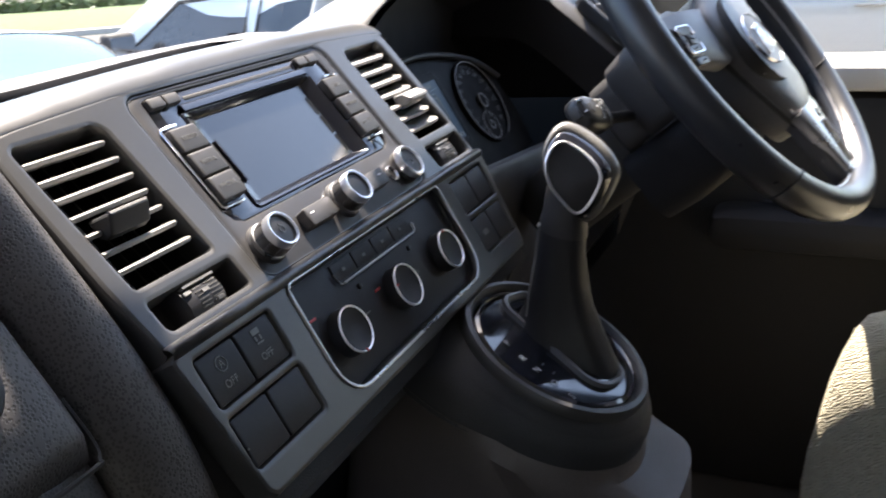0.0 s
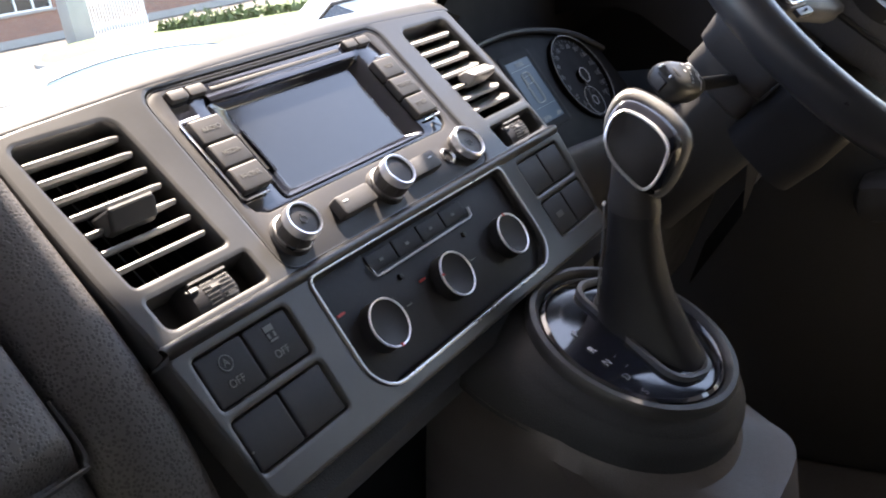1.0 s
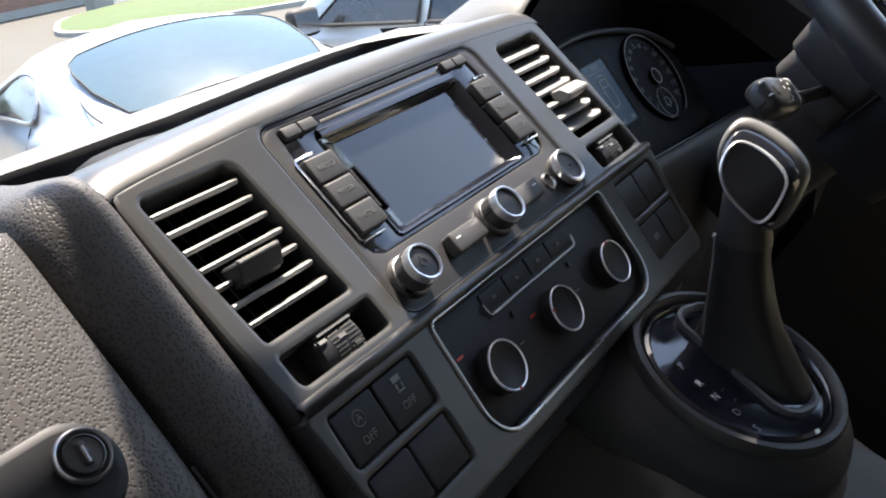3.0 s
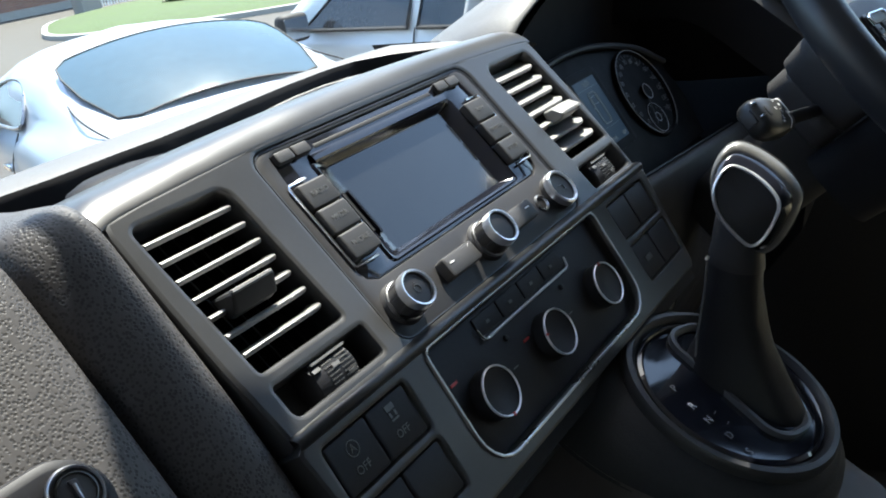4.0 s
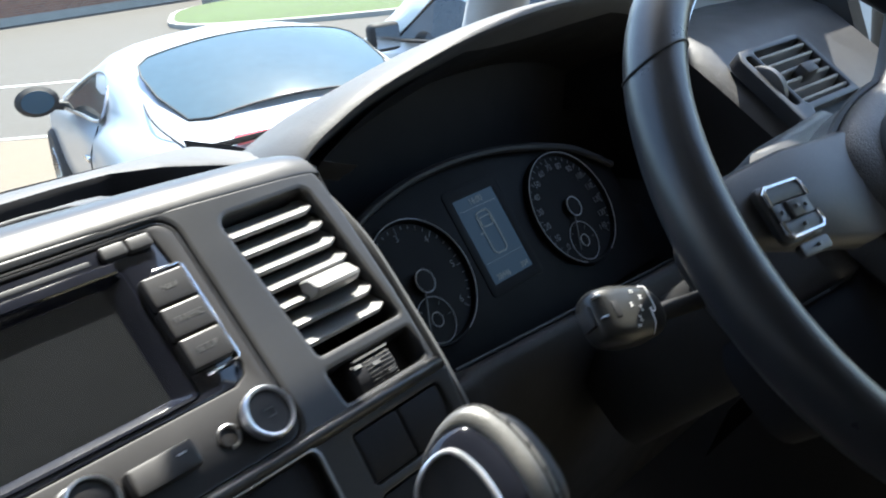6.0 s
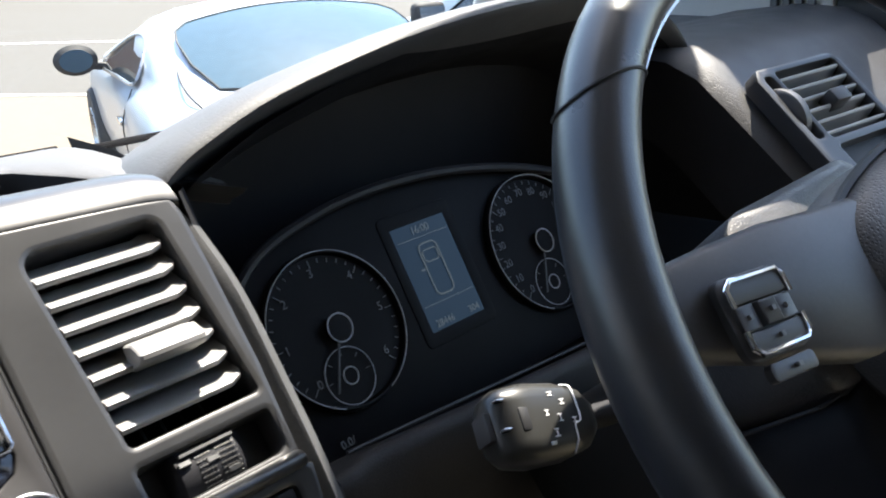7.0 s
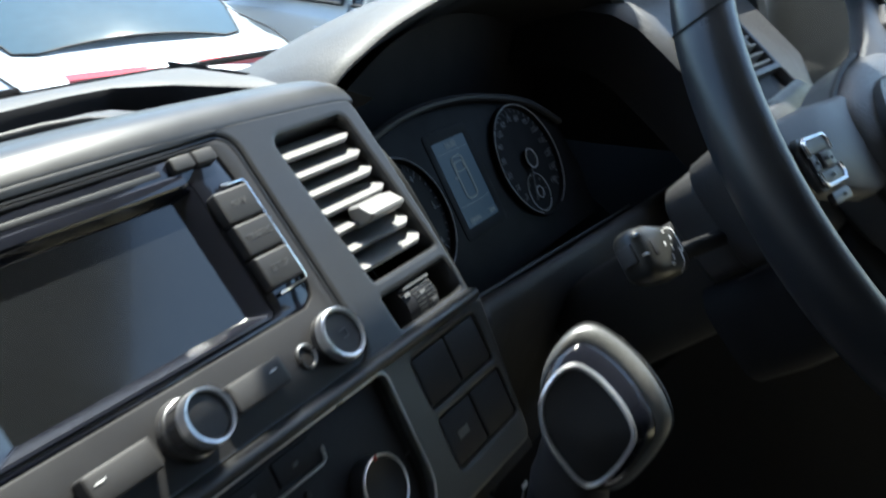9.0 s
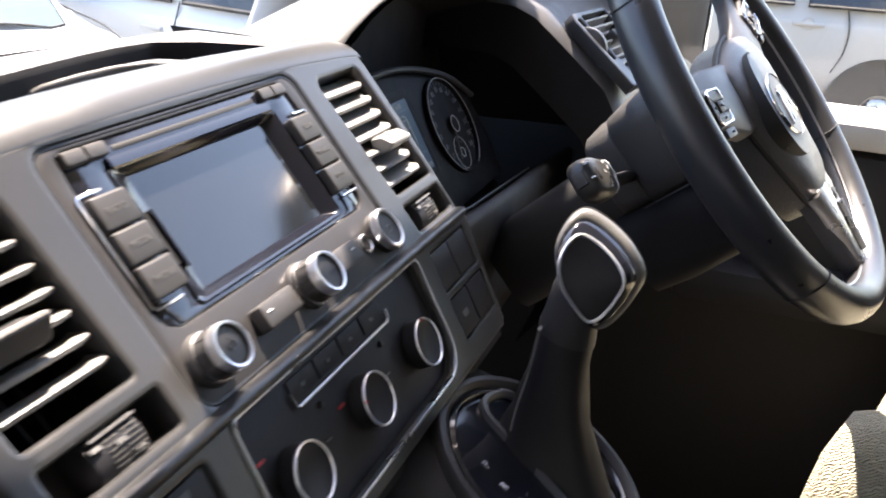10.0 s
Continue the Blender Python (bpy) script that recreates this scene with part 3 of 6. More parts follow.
def knob(cx, r, depth, symbol):
    c = at(cx * MM, 0, 0.0012)
    k = part("knob", moved(lathe([(r * 1.18, 0.003), (r * 1.16, 0.0005), (r * 1.02, -0.001), (r, -depth * 0.8), (r * 0.96, -depth), (r * 0.8, -depth), (r * 0.76, -depth + 0.0008), (0, -depth + 0.0006)], 44), c), BUTTON, radio, "round turning knob")
    part("ring", moved(lathe([(r * 1.01, -depth * 0.72), (r * 1.0, -depth * 0.93), (r * 0.95, -depth - 0.0010), (r * 0.86, -depth - 0.0008), (r * 0.82, -depth + 0.0006)], 44), c), RINGMETAL, k, "chrome ring")
    part("base_ring", moved(lathe([(r * 1.06, 0.0006), (r * 1.08, -0.0022), (r * 1.0, -0.0026)], 44), c), SATIN, k)
    for i in range(10):
        a = 2 * math.pi * i / 10
        part("grip", moved(box(-0.0005, -depth * 0.7, r - 0.0006, 0.0005, -0.002, r + 0.0003), c @ Matrix.Rotation(a, 4, "Y")), DARK, k)
    if symbol == "power":
        part("symbol", moved(merged(plate(ellipse(0, 0, 0.0021, 0.0021, 20), [ellipse(0, 0, 0.0017, 0.0017, 20)], 0.0003, 0), box(-0.0002, 0, 0.001, 0.0002, 0.0003, 0.003)), c @ at(0, -depth + 0.0002, 0)), PRINT_DIM, k)
    return k


knob(-74, 0.0093, 0.0122, "power")
knob(0, 0.0096, 0.0130, "")
back = part("back_button", moved(lathe([(0.0108, 0.002), (0.0104, -0.004), (0.0085, -0.0052), (0.008, -0.0046), (0, -0.0044)], 44), at(0.0765, 0, 0.0)), BUTTON, radio, "round return button")
part("ring", moved(lathe([(0.0110, -0.0020), (0.0108, -0.0056), (0.0100, -0.0064), (0.0090, -0.0060), (0.0086, -0.0046)], 44), at(0.0765, 0, 0.0)), RINGMETAL, back, "chrome ring")
part("symbol", moved(merged(box(0.0722, -0.0050, 0.0018, 0.0768, -0.0045, 0.0023), box(0.0764, -0.0050, -0.0010, 0.0769, -0.0045, 0.0023), box(0.0732, -0.0050, -0.0014, 0.0769, -0.0045, -0.0009)), at(0.002, 0, -0.0008)), PRINT_DIM, back)
part("aux_socket", moved(lathe([(0.0052, 0.001), (0.0050, -0.0004), (0.0042, -0.0008), (0.0034, 0.001), (0.0022, 0.003), (0.0020, 0.0012), (0.0013, 0.0012), (0.0012, 0.006), (0, 0.006)], 32), at(0.0600, 0.001, 0.0)), SATIN, radio, "round metal jack socket")
for x0, x1, mark in ((-42, -16, -39), (17, 44, 36)):
    b = part("bar_key", plate(mm(rr(x0, -4.4, x1, 6.4, 1.6)), depth=0.007, r=0.0014, y=-0.0048), BUTTON, radio, "wide rectangular key")
    part("white_dash", box(mark * MM, -0.0052, 0.0020, (mark + 3.4) * MM, -0.0047, 0.0027), PRINT, b)

# ---- glove box ----
glove = thing("glove_box", BASE, "grained glove box lid with round key lock", "glove box")


def lid_row(x, proud, z0=-33, z1=97):
    prof = smoothed([(0, y, z) for y, z in SIDE], 10)
    keep = [p for p in prof if z0 <= p.z <= z1]
    n, out = len(keep), []
    for k, p in enumerate(keep):
        edge = min(1.0, min(k, n - 1 - k) / 2.5)
        out.append(to_base(x, p.y + 4 - proud * edge + (1 - edge) * 3, p.z))
    return out


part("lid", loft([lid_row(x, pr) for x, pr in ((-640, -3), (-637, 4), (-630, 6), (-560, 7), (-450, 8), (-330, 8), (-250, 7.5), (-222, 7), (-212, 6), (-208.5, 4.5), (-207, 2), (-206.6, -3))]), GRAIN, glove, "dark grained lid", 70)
gap = smoothed([(-205, 13, -8), (-204.5, 15, -26), (-207, 15.5, -33), (-216, 15.5, -35), (-300, 13, -35), (-450, 12.5, -35), (-640, 13, -35)], 6)
part("lid_gap", pipe([to_base(p.x, p.y - 1.0, p.z) for p in gap], 0.0011, 6), DEEP, glove, "dark gap along the lid")
handle = plate(mm(rr(-345, -7, -227.5, 27.5, 17.2, 10)), depth=0.014, r=0.004, y=-0.006)
to_panel = BASE.inverted() @ PANEL
h = part("handle", moved(handle, to_panel), PANELBLACK, glove, "smooth dark handle plate")
lock_m = to_panel @ at(-0.2405, -0.0055, 0.0125) @ Matrix.Diagonal((0.66, 0.8, 0.66, 1))
lock = part("lock", moved(lathe([(0.0135, 0.002), (0.0135, -0.0030), (0.0122, -0.0040), (0.0112, -0.0034), (0.0100, -0.0030), (0.0096, -0.0046), (0, -0.0050)], 40), lock_m), BUTTON, glove, "round dark key lock")
part("lock_ring", moved(lathe([(0.0137, -0.0026), (0.0133, -0.0042), (0.0124, -0.0048), (0.0116, -0.0040)], 40), lock_m), SATIN, lock, "worn metal ring")
part("inner_ring", moved(lathe([(0.0100, -0.0036), (0.0096, -0.0052), (0.0088, -0.0054), (0.0084, -0.0046)], 40), lock_m), STALKGREY, lock)
part("keyhole", moved(merged(box(-0.0022, -0.0060, -0.0058, 0.0022, -0.0042, 0.0058, 0.0006)), lock_m @ pose(0, 0, 0, 0, 8, 0)), DEEP, lock)
part("keyhole_shutter", moved(box(-0.0012, -0.0064, -0.0048, 0.0006, -0.0050, 0.0036, 0.0003), lock_m @ pose(0, 0, 0, 0, 8, 0)), SATIN, lock, "worn metal shutter")

# ---- dash top ----
# rear strip below the windscreen; the storage trough before it has shade in its colour
TROUGH = [(-172, 70, 158), (-150, 77, 156), (-125, 88, 153), (-100, 103, 153), (-86, 110, 153), (-60, 118, 152), (-20, 120, 156), (30, 122, 163), (60, 123, 167), (98, 121, 170), (125, 114, 168), (146, 106, 150), (158, 100, 124), (165, 94, 104), (171, 89, 91.5), (182, 88, 90), (200, 88, 90), (216, 88, 90)]
rows = []
for a, b in zip(TROUGH, TROUGH[1:]):
    for k in range(4):
        x, front, far = (a[i] + (b[i] - a[i]) * k / 4 for i in range(3))
        c = max(0.0, 1 - (x / 200) ** 2)
        z = 68 + 2 * c - max(0, x - 184) * 0.35
        deep = min(48, (far - front) * 1.8)
        crest = 186 + 8 * c
        prof = [(min(74, front - 6), z + 1), (front - 8, z - 3), (front - 1, z - 6), (front + 2, z - 9), (front + 2.6, z - deep), (far - 2.6, z - deep), (far - 2, z - 3), (far, z + 0.5), (far + 4, z + 1.5), (crest - 10, z + 1), (crest + 8, z - 2), (crest + 26, z - 9), (crest + 60, z - 40), (crest + 90, z - 90)]
        rows.append([Vector((x, y, zz)) * MM for y, zz in prof])
part("storage_trough", loft([r[3:8] for r in rows]), SHADEBLACK, dashboard, "storage trough with its shade painted near-black", 45)
part("top_pad_front", loft([r[:4] for r in rows]), PAD, dashboard, "", 45)
rows = [r[7:] for r in rows]
part("top_pad", loft(rows), PAD, dashboard, "dark soft dash top with a storage trough", 45)
# tongue that covers part of the trough at the passenger side, and the speaker grille at its end
rows = []
for x, near, far, z in ((-136, 128, 131, 60), (-131, 127, 136, 65), (-118, 123, 140, 67), (-104, 117, 141, 67.5), (-92, 110, 138, 68), (-82, 107, 132, 68), (-66, 107, 125, 67.5)):
    rows.append([Vector((x, y, zz)) * MM for y, zz in ((near + 1, z - 12), (near, z - 2.5), (near + 0.6, z - 0.6), (near + 1.6, z), (far - 1.6, z), (far, z - 1.5), (far, z - 12))])
# cover is coloured near-black, as the shade of the trough's opening
part("trough_cover", loft(rows), SHADEBLACK, dashboard, "smooth trough cover, blackened to read as a dark opening", 60)
rows = []
for x, near, far, z in ((14, 160, 162, 58), (24, 155, 161, 63), (45, 151, 160, 65.5), (70, 148, 159, 66.5), (86, 140, 158, 67), (98, 117, 156, 67.5), (108, 112, 152, 67.5)):
    rows.append([Vector((x, y, zz)) * MM for y, zz in ((near + 1, z - 14), (near, z - 2.5), (near + 0.6, z - 0.6), (near + 1.6, z), (far - 1.6, z - 3), (far, z - 6), (far, z - 14))])
part("trough_tongue", loft(rows), PAD, dashboard, "tapering tongue along the trough", 60)
part("speaker_grille", box(-0.169, 0.090, 0.050, -0.150, 0.140, 0.053), TAN, dashboard, "brown-grey perforated speaker grille")
for i in range(4):
    for j in range(9):
        part("hole", box(-0.167 + 0.0045 * i, 0.0925 + 0.0052 * j, 0.0525, -0.1650 + 0.0045 * i, 0.0945 + 0.0052 * j, 0.0534), DEEP, dashboard)
# ---- instrument hood ----
HOOD = [(171, 67), (180, 75), (194, 83), (228, 96.5), (284, 109), (330, 115), (380, 118), (438, 116.5), (495, 107), (528, 93), (552, 75), (572, 50), (590, 22)]
arch = smoothed([(x, 0, z) for x, z in HOOD], 4)
rows = []
for y, dz, sq in ((96, -26, 0.985), (70, -10, 0.99), (62, -4, 0.993), (59, -1.5, 0.997), (58, 0.5, 1.0), (60, 2.2, 1.003), (66, 2.6, 1.005), (82, 0.5, 1.007), (104, -6, 1.01), (135, -18, 1.015), (170, -36, 1.02), (190, -60, 1.02)):
    rows.append([Vector((387 + (p.x - 387) * sq, y + 14 * ((p.x - 387) / 216) ** 2, max(p.z + dz, -30 if y > 100 else -200))) * MM for p in arch])
part("instrument_hood", loft(rows), PAD, dashboard, "arched grained hood over the instruments", 60)
back_wall = [(p.x, p.z - 36) for p in arch]
# hood back, lining and recess cheeks carry the hood's shade in their colour
part("hood_back", moved(plate(mm([(x, z) for x, z in reversed(back_wall)] + [(180, -70), (600, -70)]), depth=0.004, r=0), at(0, 0.150, 0)), SHADEBLACK, dashboard, "hood back painted near-black as shade")
rows = []
for y, dz, sq in ((72, -10, 0.99), (95, -26, 0.985), (130, -36, 0.98), (152, -46, 0.97)):
    rows.append([Vector((387 + (p.x - 387) * sq, y, p.z + dz)) * MM for p in arch])
part("hood_lining", loft(rows), SHADEBLACK, dashboard, "inside of the hood painted near-black as shade")
# side walls of the recess and ledge below the instruments
wall = [(66, 68), (56, 50), (34, 18), (12, -20), (2, -52)]
for xa, xb in ((176, 196), (590, 572)):
    rows = [[Vector((xa, y, z)) * MM for y, z in wall], [Vector((xa + (xb - xa) * 0.25, y + 5, z)) * MM for y, z in wall], [Vector((xb, y + 90, z)) * MM for y, z in wall], [Vector((xb, y + 140, z)) * MM for y, z in wall]]
    part("recess_cheek", loft(rows), SHADEBLACK, dashboard)
rows = []
for x in (186, 196, 204, 230, 270, 320, 380, 440, 500, 560, 600, 660):
    d = max(0, x - 204)
    y0, z0 = 2 + 0.05 * d - (4 if x < 200 else 0), -38 - 0.12 * d
    rows.append([Vector((x, y, z)) * MM for y, z in ((165, -104), (92, z0 - 62), (60, z0 - 40), (20, z0 - 9), (y0 + 5, z0 - 1.5), (y0 + 1.5, z0), (y0 - 2, z0 - 1), (y0 - 4.5, z0 - 5), (y0 - 4.5, z0 - 20), (y0 + 2, z0 - 60), (y0 + 16, z0 - 120), (y0 + 60, z0 - 210), (y0 + 120, z0 - 280))])
part("driver_lower_panel", loft(rows), COLUMNBLACK, dashboard, "dark smooth panel below the instruments", 50)

part("ledge_groove", pipe([Vector((x, 16 + 0.05 * (x - 204), -43.2 - 0.12 * (x - 204))) * MM for x in range(206, 520, 20)], 0.0009, 6), DEEP, dashboard)
# added box closes the recess end, the recess's shade in its colour
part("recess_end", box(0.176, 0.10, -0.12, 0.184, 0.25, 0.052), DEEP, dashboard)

# ---- instrument cluster ----
CL = BASE @ pose(0.3321, 0.0802, -0.0242, -30) @ Matrix.Diagonal((0.955, 0.955, 0.955, 1))
cluster = thing("instrument_cluster", CL, "black instrument cluster with two white-ringed gauges and display", "instrument cluster")
part("face", plate(mm([(-140, -67), (160, -67), (168, -30), (160, 15), (120, 40), (60, 57), (0, 64), (-60, 60.5), (-112, 46), (-140, 20), (-150, -30)]), depth=0.01, r=0.001, y=0.004), FACE, cluster)
part("brow", pipe(smoothed([(x * MM, 0.0, z * MM) for x, z in ((-146, 10), (-112, 45), (-60, 60), (0, 63), (60, 56), (120, 39), (158, 14))], 6), 0.003, 8), PANELBLACK, cluster)


def gauge(cx, cz, r, marks, sub):
    g = part("gauge", moved(lathe([(r, 0.0045), (r, 0.0005), (r - 0.001, -0.0004), (r - 0.0022, -0.0002), (r - 0.003, 0.0028), (0, 0.003)], 64), at(cx * MM, 0, cz * MM)), FACE, cluster, "round black dial")
    a0, a1 = radians(-158), radians(158)
    ring = [(cx * MM + (r - 0.0012) * math.sin(a0 + (a1 - a0) * k / 60), -0.0008, cz * MM + (r - 0.0012) * math.cos(a0 + (a1 - a0) * k / 60)) for k in range(61)]
    part("ring", pipe(ring, 0.00034, 6), RINGPRINT, g, "thin pale ring")
    for word, ang in marks:
        a = radians(ang)
        text(word, 0.0066, g, at(cx * MM + (r - 0.0115) * math.sin(a), 0.0024, cz * MM + (r - 0.0115) * math.cos(a)), GAUGEPRINT, "numeral")
    for k in range(31):
        a = radians(-135 + 9 * k)
        m = at(cx * MM, 0.0022, cz * MM) @ Matrix.Rotation(a, 4, "Y")
        long = 0.0045 if k % 5 == 0 else 0.0022
        part("tick", moved(box(-0.00025, 0, r - 0.0045 - long, 0.00025, 0.0004, r - 0.0045), m), GAUGEPRINT, g)
    part("hub_ring", pipe([(cx * MM + 0.0075 * math.cos(2 * math.pi * k / 32), -0.0015, cz * MM + 0.0075 * math.sin(2 * math.pi * k / 32)) for k in range(32)], 0.00045, 6, closed=True), RINGPRINT, g)
    part("hub", moved(lathe([(0.0072, 0.002), (0.0068, -0.0015), (0, -0.002)], 28), at(cx * MM, 0, cz * MM)), FACE, g)
    part("needle", moved(box(-0.0006, -0.0006, -0.034, 0.0006, 0.0002, -0.006), at(cx * MM, 0, cz * MM) @ Matrix.Rotation(radians(27), 4, "Y")), BUTTON, g, "dark red needle")
    sx, sz = cx + sub[0], cz + sub[1]
    part("sub_ring", pipe([(sx * MM + 0.0150 * math.cos(2 * math.pi * k / 40), 0.0012, sz * MM + 0.0150 * math.sin(2 * math.pi * k / 40)) for k in range(40)], 0.0003, 6, closed=True), RINGPRINT, g)
    part("sub_hub", pipe([(sx * MM + 0.0045 * math.cos(2 * math.pi * k / 24), 0.0006, sz * MM + 0.0045 * math.sin(2 * math.pi * k / 24)) for k in range(24)], 0.0004, 6, closed=True), RINGPRINT, g)
    for k in range(5):
        a = radians(-90 + 45 * k)
        part("sub_tick", moved(box(-0.0002, 0.0018, 0.011, 0.0002, 0.0024, 0.0135), at(sx * MM, 0, sz * MM) @ Matrix.Rotation(a, 4, "Y")), PRINT_DIM, g)
    return g


gauge(-78.5, 0, 0.0428, [(str(k), -136 + 44.5 * k) for k in range(7)], (-4, -24.5))
gauge(88.5, -1.5, 0.0455, [(str(10 * k), -136 + k * 19.3) for k in range(0, 15)], (-5, -26))
part("display_frame", plate(mm(rr(-27, -32, 30, 46, 4)), [mm(rr(-20, -24, 22.5, 38, 1))], 0.002, 0.0004, 0.0034), FACE, cluster)
disp = part("display", box(-0.0210, 0.0037, -0.025, 0.0235, 0.005, 0.039), LCD, cluster, "lit grey-blue information display")
text("16:00", 0.0065, disp, at(0.0012, 0.0032, 0.0335), LCDTEXT)
for z in (0.029, -0.0095):
    part("line", box(-0.0185, 0.0030, z, 0.021, 0.0034, z + 0.0004), LCDTEXT, disp)
part("van_outline", pipe([((1.2 + x) * MM, 0.0032, z * MM) for x, z in rr(-7, -6, 7, 25, 4)], 0.0005, 6, closed=True), LCDTEXT, disp)
part("van_outline", pipe([((1.2 + x) * MM, 0.0032, z * MM) for x, z in rr(-5.5, 14, 5.5, 21, 2)], 0.0004, 6, closed=True), LCDTEXT, disp)
part("open_door_mark", box(-0.0100, 0.0030, 0.010, -0.0063, 0.0034, 0.0112), LCDTEXT, disp)
text("28446", 0.0058, disp, at(-0.0085, 0.0032, -0.0205), LCDTEXT)
text("304", 0.0058, disp, at(0.0150, 0.0032, -0.0205), LCDTEXT)
text("0.0/", 0.006, cluster, at(-0.098, 0.0035, -0.0545), PRINT_DIM)

# ---- steering wheel ----
# axis leans with the column; local z up the wheel, -y towards the driver
WH = PANEL @ pose(0.3417, -0.1474, -0.0765, 0, 0, -6.8) @ pose(0, 0, 0, 0, -6.6) @ Matrix.Diagonal((0.89, 0.93, 0.89, 1))
R_RIM = 0.166
wheel = thing("steering_wheel", WH, "black leather three-spoke steering wheel with silver trim", "steering wheel")
rim_rows = []
N = 96
for k in range(N):
    a = 2 * math.pi * k / N
    grip = 1 + 0.10 * max(0, math.cos(2 * (a - radians(35)))) ** 6 * (math.sin(a) > 0)
    row = []
    for i in range(18):
        b = 2 * math.pi * i / 18
        rr_, dy = 0.0140 * grip * math.cos(b), 0.0158 * grip * math.sin(b)
        row.append(((R_RIM + rr_) * math.cos(a), dy, (R_RIM + rr_) * math.sin(a)))
    rim_rows.append(row)
rim_rows.append(rim_rows[0])
bm = loft(rim_rows, closed=True)
bmesh.ops.remove_doubles(bm, verts=bm.verts[:], dist=1e-7)
rim = part("rim", bm, LEATHER, wheel, "black leather rim", 60)
for a, d in ((128, 4.5), (52, -4.5), (212, -3), (328, 3)):
    seam = [((R_RIM + 0.0142 * math.cos(q)) * math.cos(radians(a + d * math.cos(q))), 0.0160 * math.sin(q), (R_RIM + 0.0142 * math.cos(q)) * math.sin(radians(a + d * math.cos(q)))) for q in (2 * math.pi * i / 20 for i in range(20))]
    part("seam", pipe(seam, 0.0007, 6, closed=True), RUBBER, rim)
inner = [((R_RIM - 0.0136) * math.cos(2 * math.pi * k / 90), -0.0035, (R_RIM - 0.0136) * math.sin(2 * math.pi * k / 90)) for k in range(90)]
part("inner_piping", pipe(inner, 0.0011, 6, closed=True), SATIN, rim, "grey piping line")

# airbag cover: a domed shield
shield = [Vector((p.x, 0, p.z)) for p in smoothed([(x, 0, z) for x, z in ((-58, 30), (-44, 50), (0, 57), (44, 50), (58, 30), (55, 0), (44, -38), (28, -76), (0, -85), (-28, -76), (-44, -38), (-55, 0))], 5, True)]
rows = []
for s, y in ((1.02, 22), (1.03, 6), (1.0, -4), (0.94, -9), (0.8, -13), (0.55, -15.6), (0.25, -16.8), (0.02, -17)):
    rows.append([(p.x * s * MM, y * MM, (p.z * s - 4 * (1 - s)) * MM) for p in shield])
bm = loft(rows, closed=True)
bm.faces.new([v for v in bm.verts][-len(shield):])
HUB = at(0.009, 0, -0.007)
part("airbag_cover", moved(bm, HUB @ Matrix.Diagonal((1.1, 1, 1.03, 1))), AIRBAG, wheel, "domed grained airbag cover", 70)
part("cover_gap", moved(pipe([(p.x * 1.14 * MM, -0.0005, (p.z * 1.066) * MM) for p in shield], 0.0022, 6, closed=True), HUB), DEEP, wheel, "dark gap round the cover")
em = HUB @ at(0.0, -0.0164, -0.005)
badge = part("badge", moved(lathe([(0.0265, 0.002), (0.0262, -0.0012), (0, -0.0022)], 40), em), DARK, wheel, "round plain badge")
part("badge_ring", moved(lathe([(0.0268, 0.001), (0.0266, -0.0014), (0.0262, -0.0020), (0.0256, -0.0014), (0.0254, 0.0)], 48), em), CHROME, badge, "chrome badge ring")
for rot, dx in ((24, -0.009), (-24, 0.009), (24, 0.0), (-24, 0.0)):
    part("badge_bar", moved(box(-0.0013, -0.0034, -0.014, 0.0013, -0.001, 0.016, 0.0006), em @ at(dx, 0, -0.001) @ Matrix.Rotation(radians(rot), 4, "Y")), CHROME, badge)

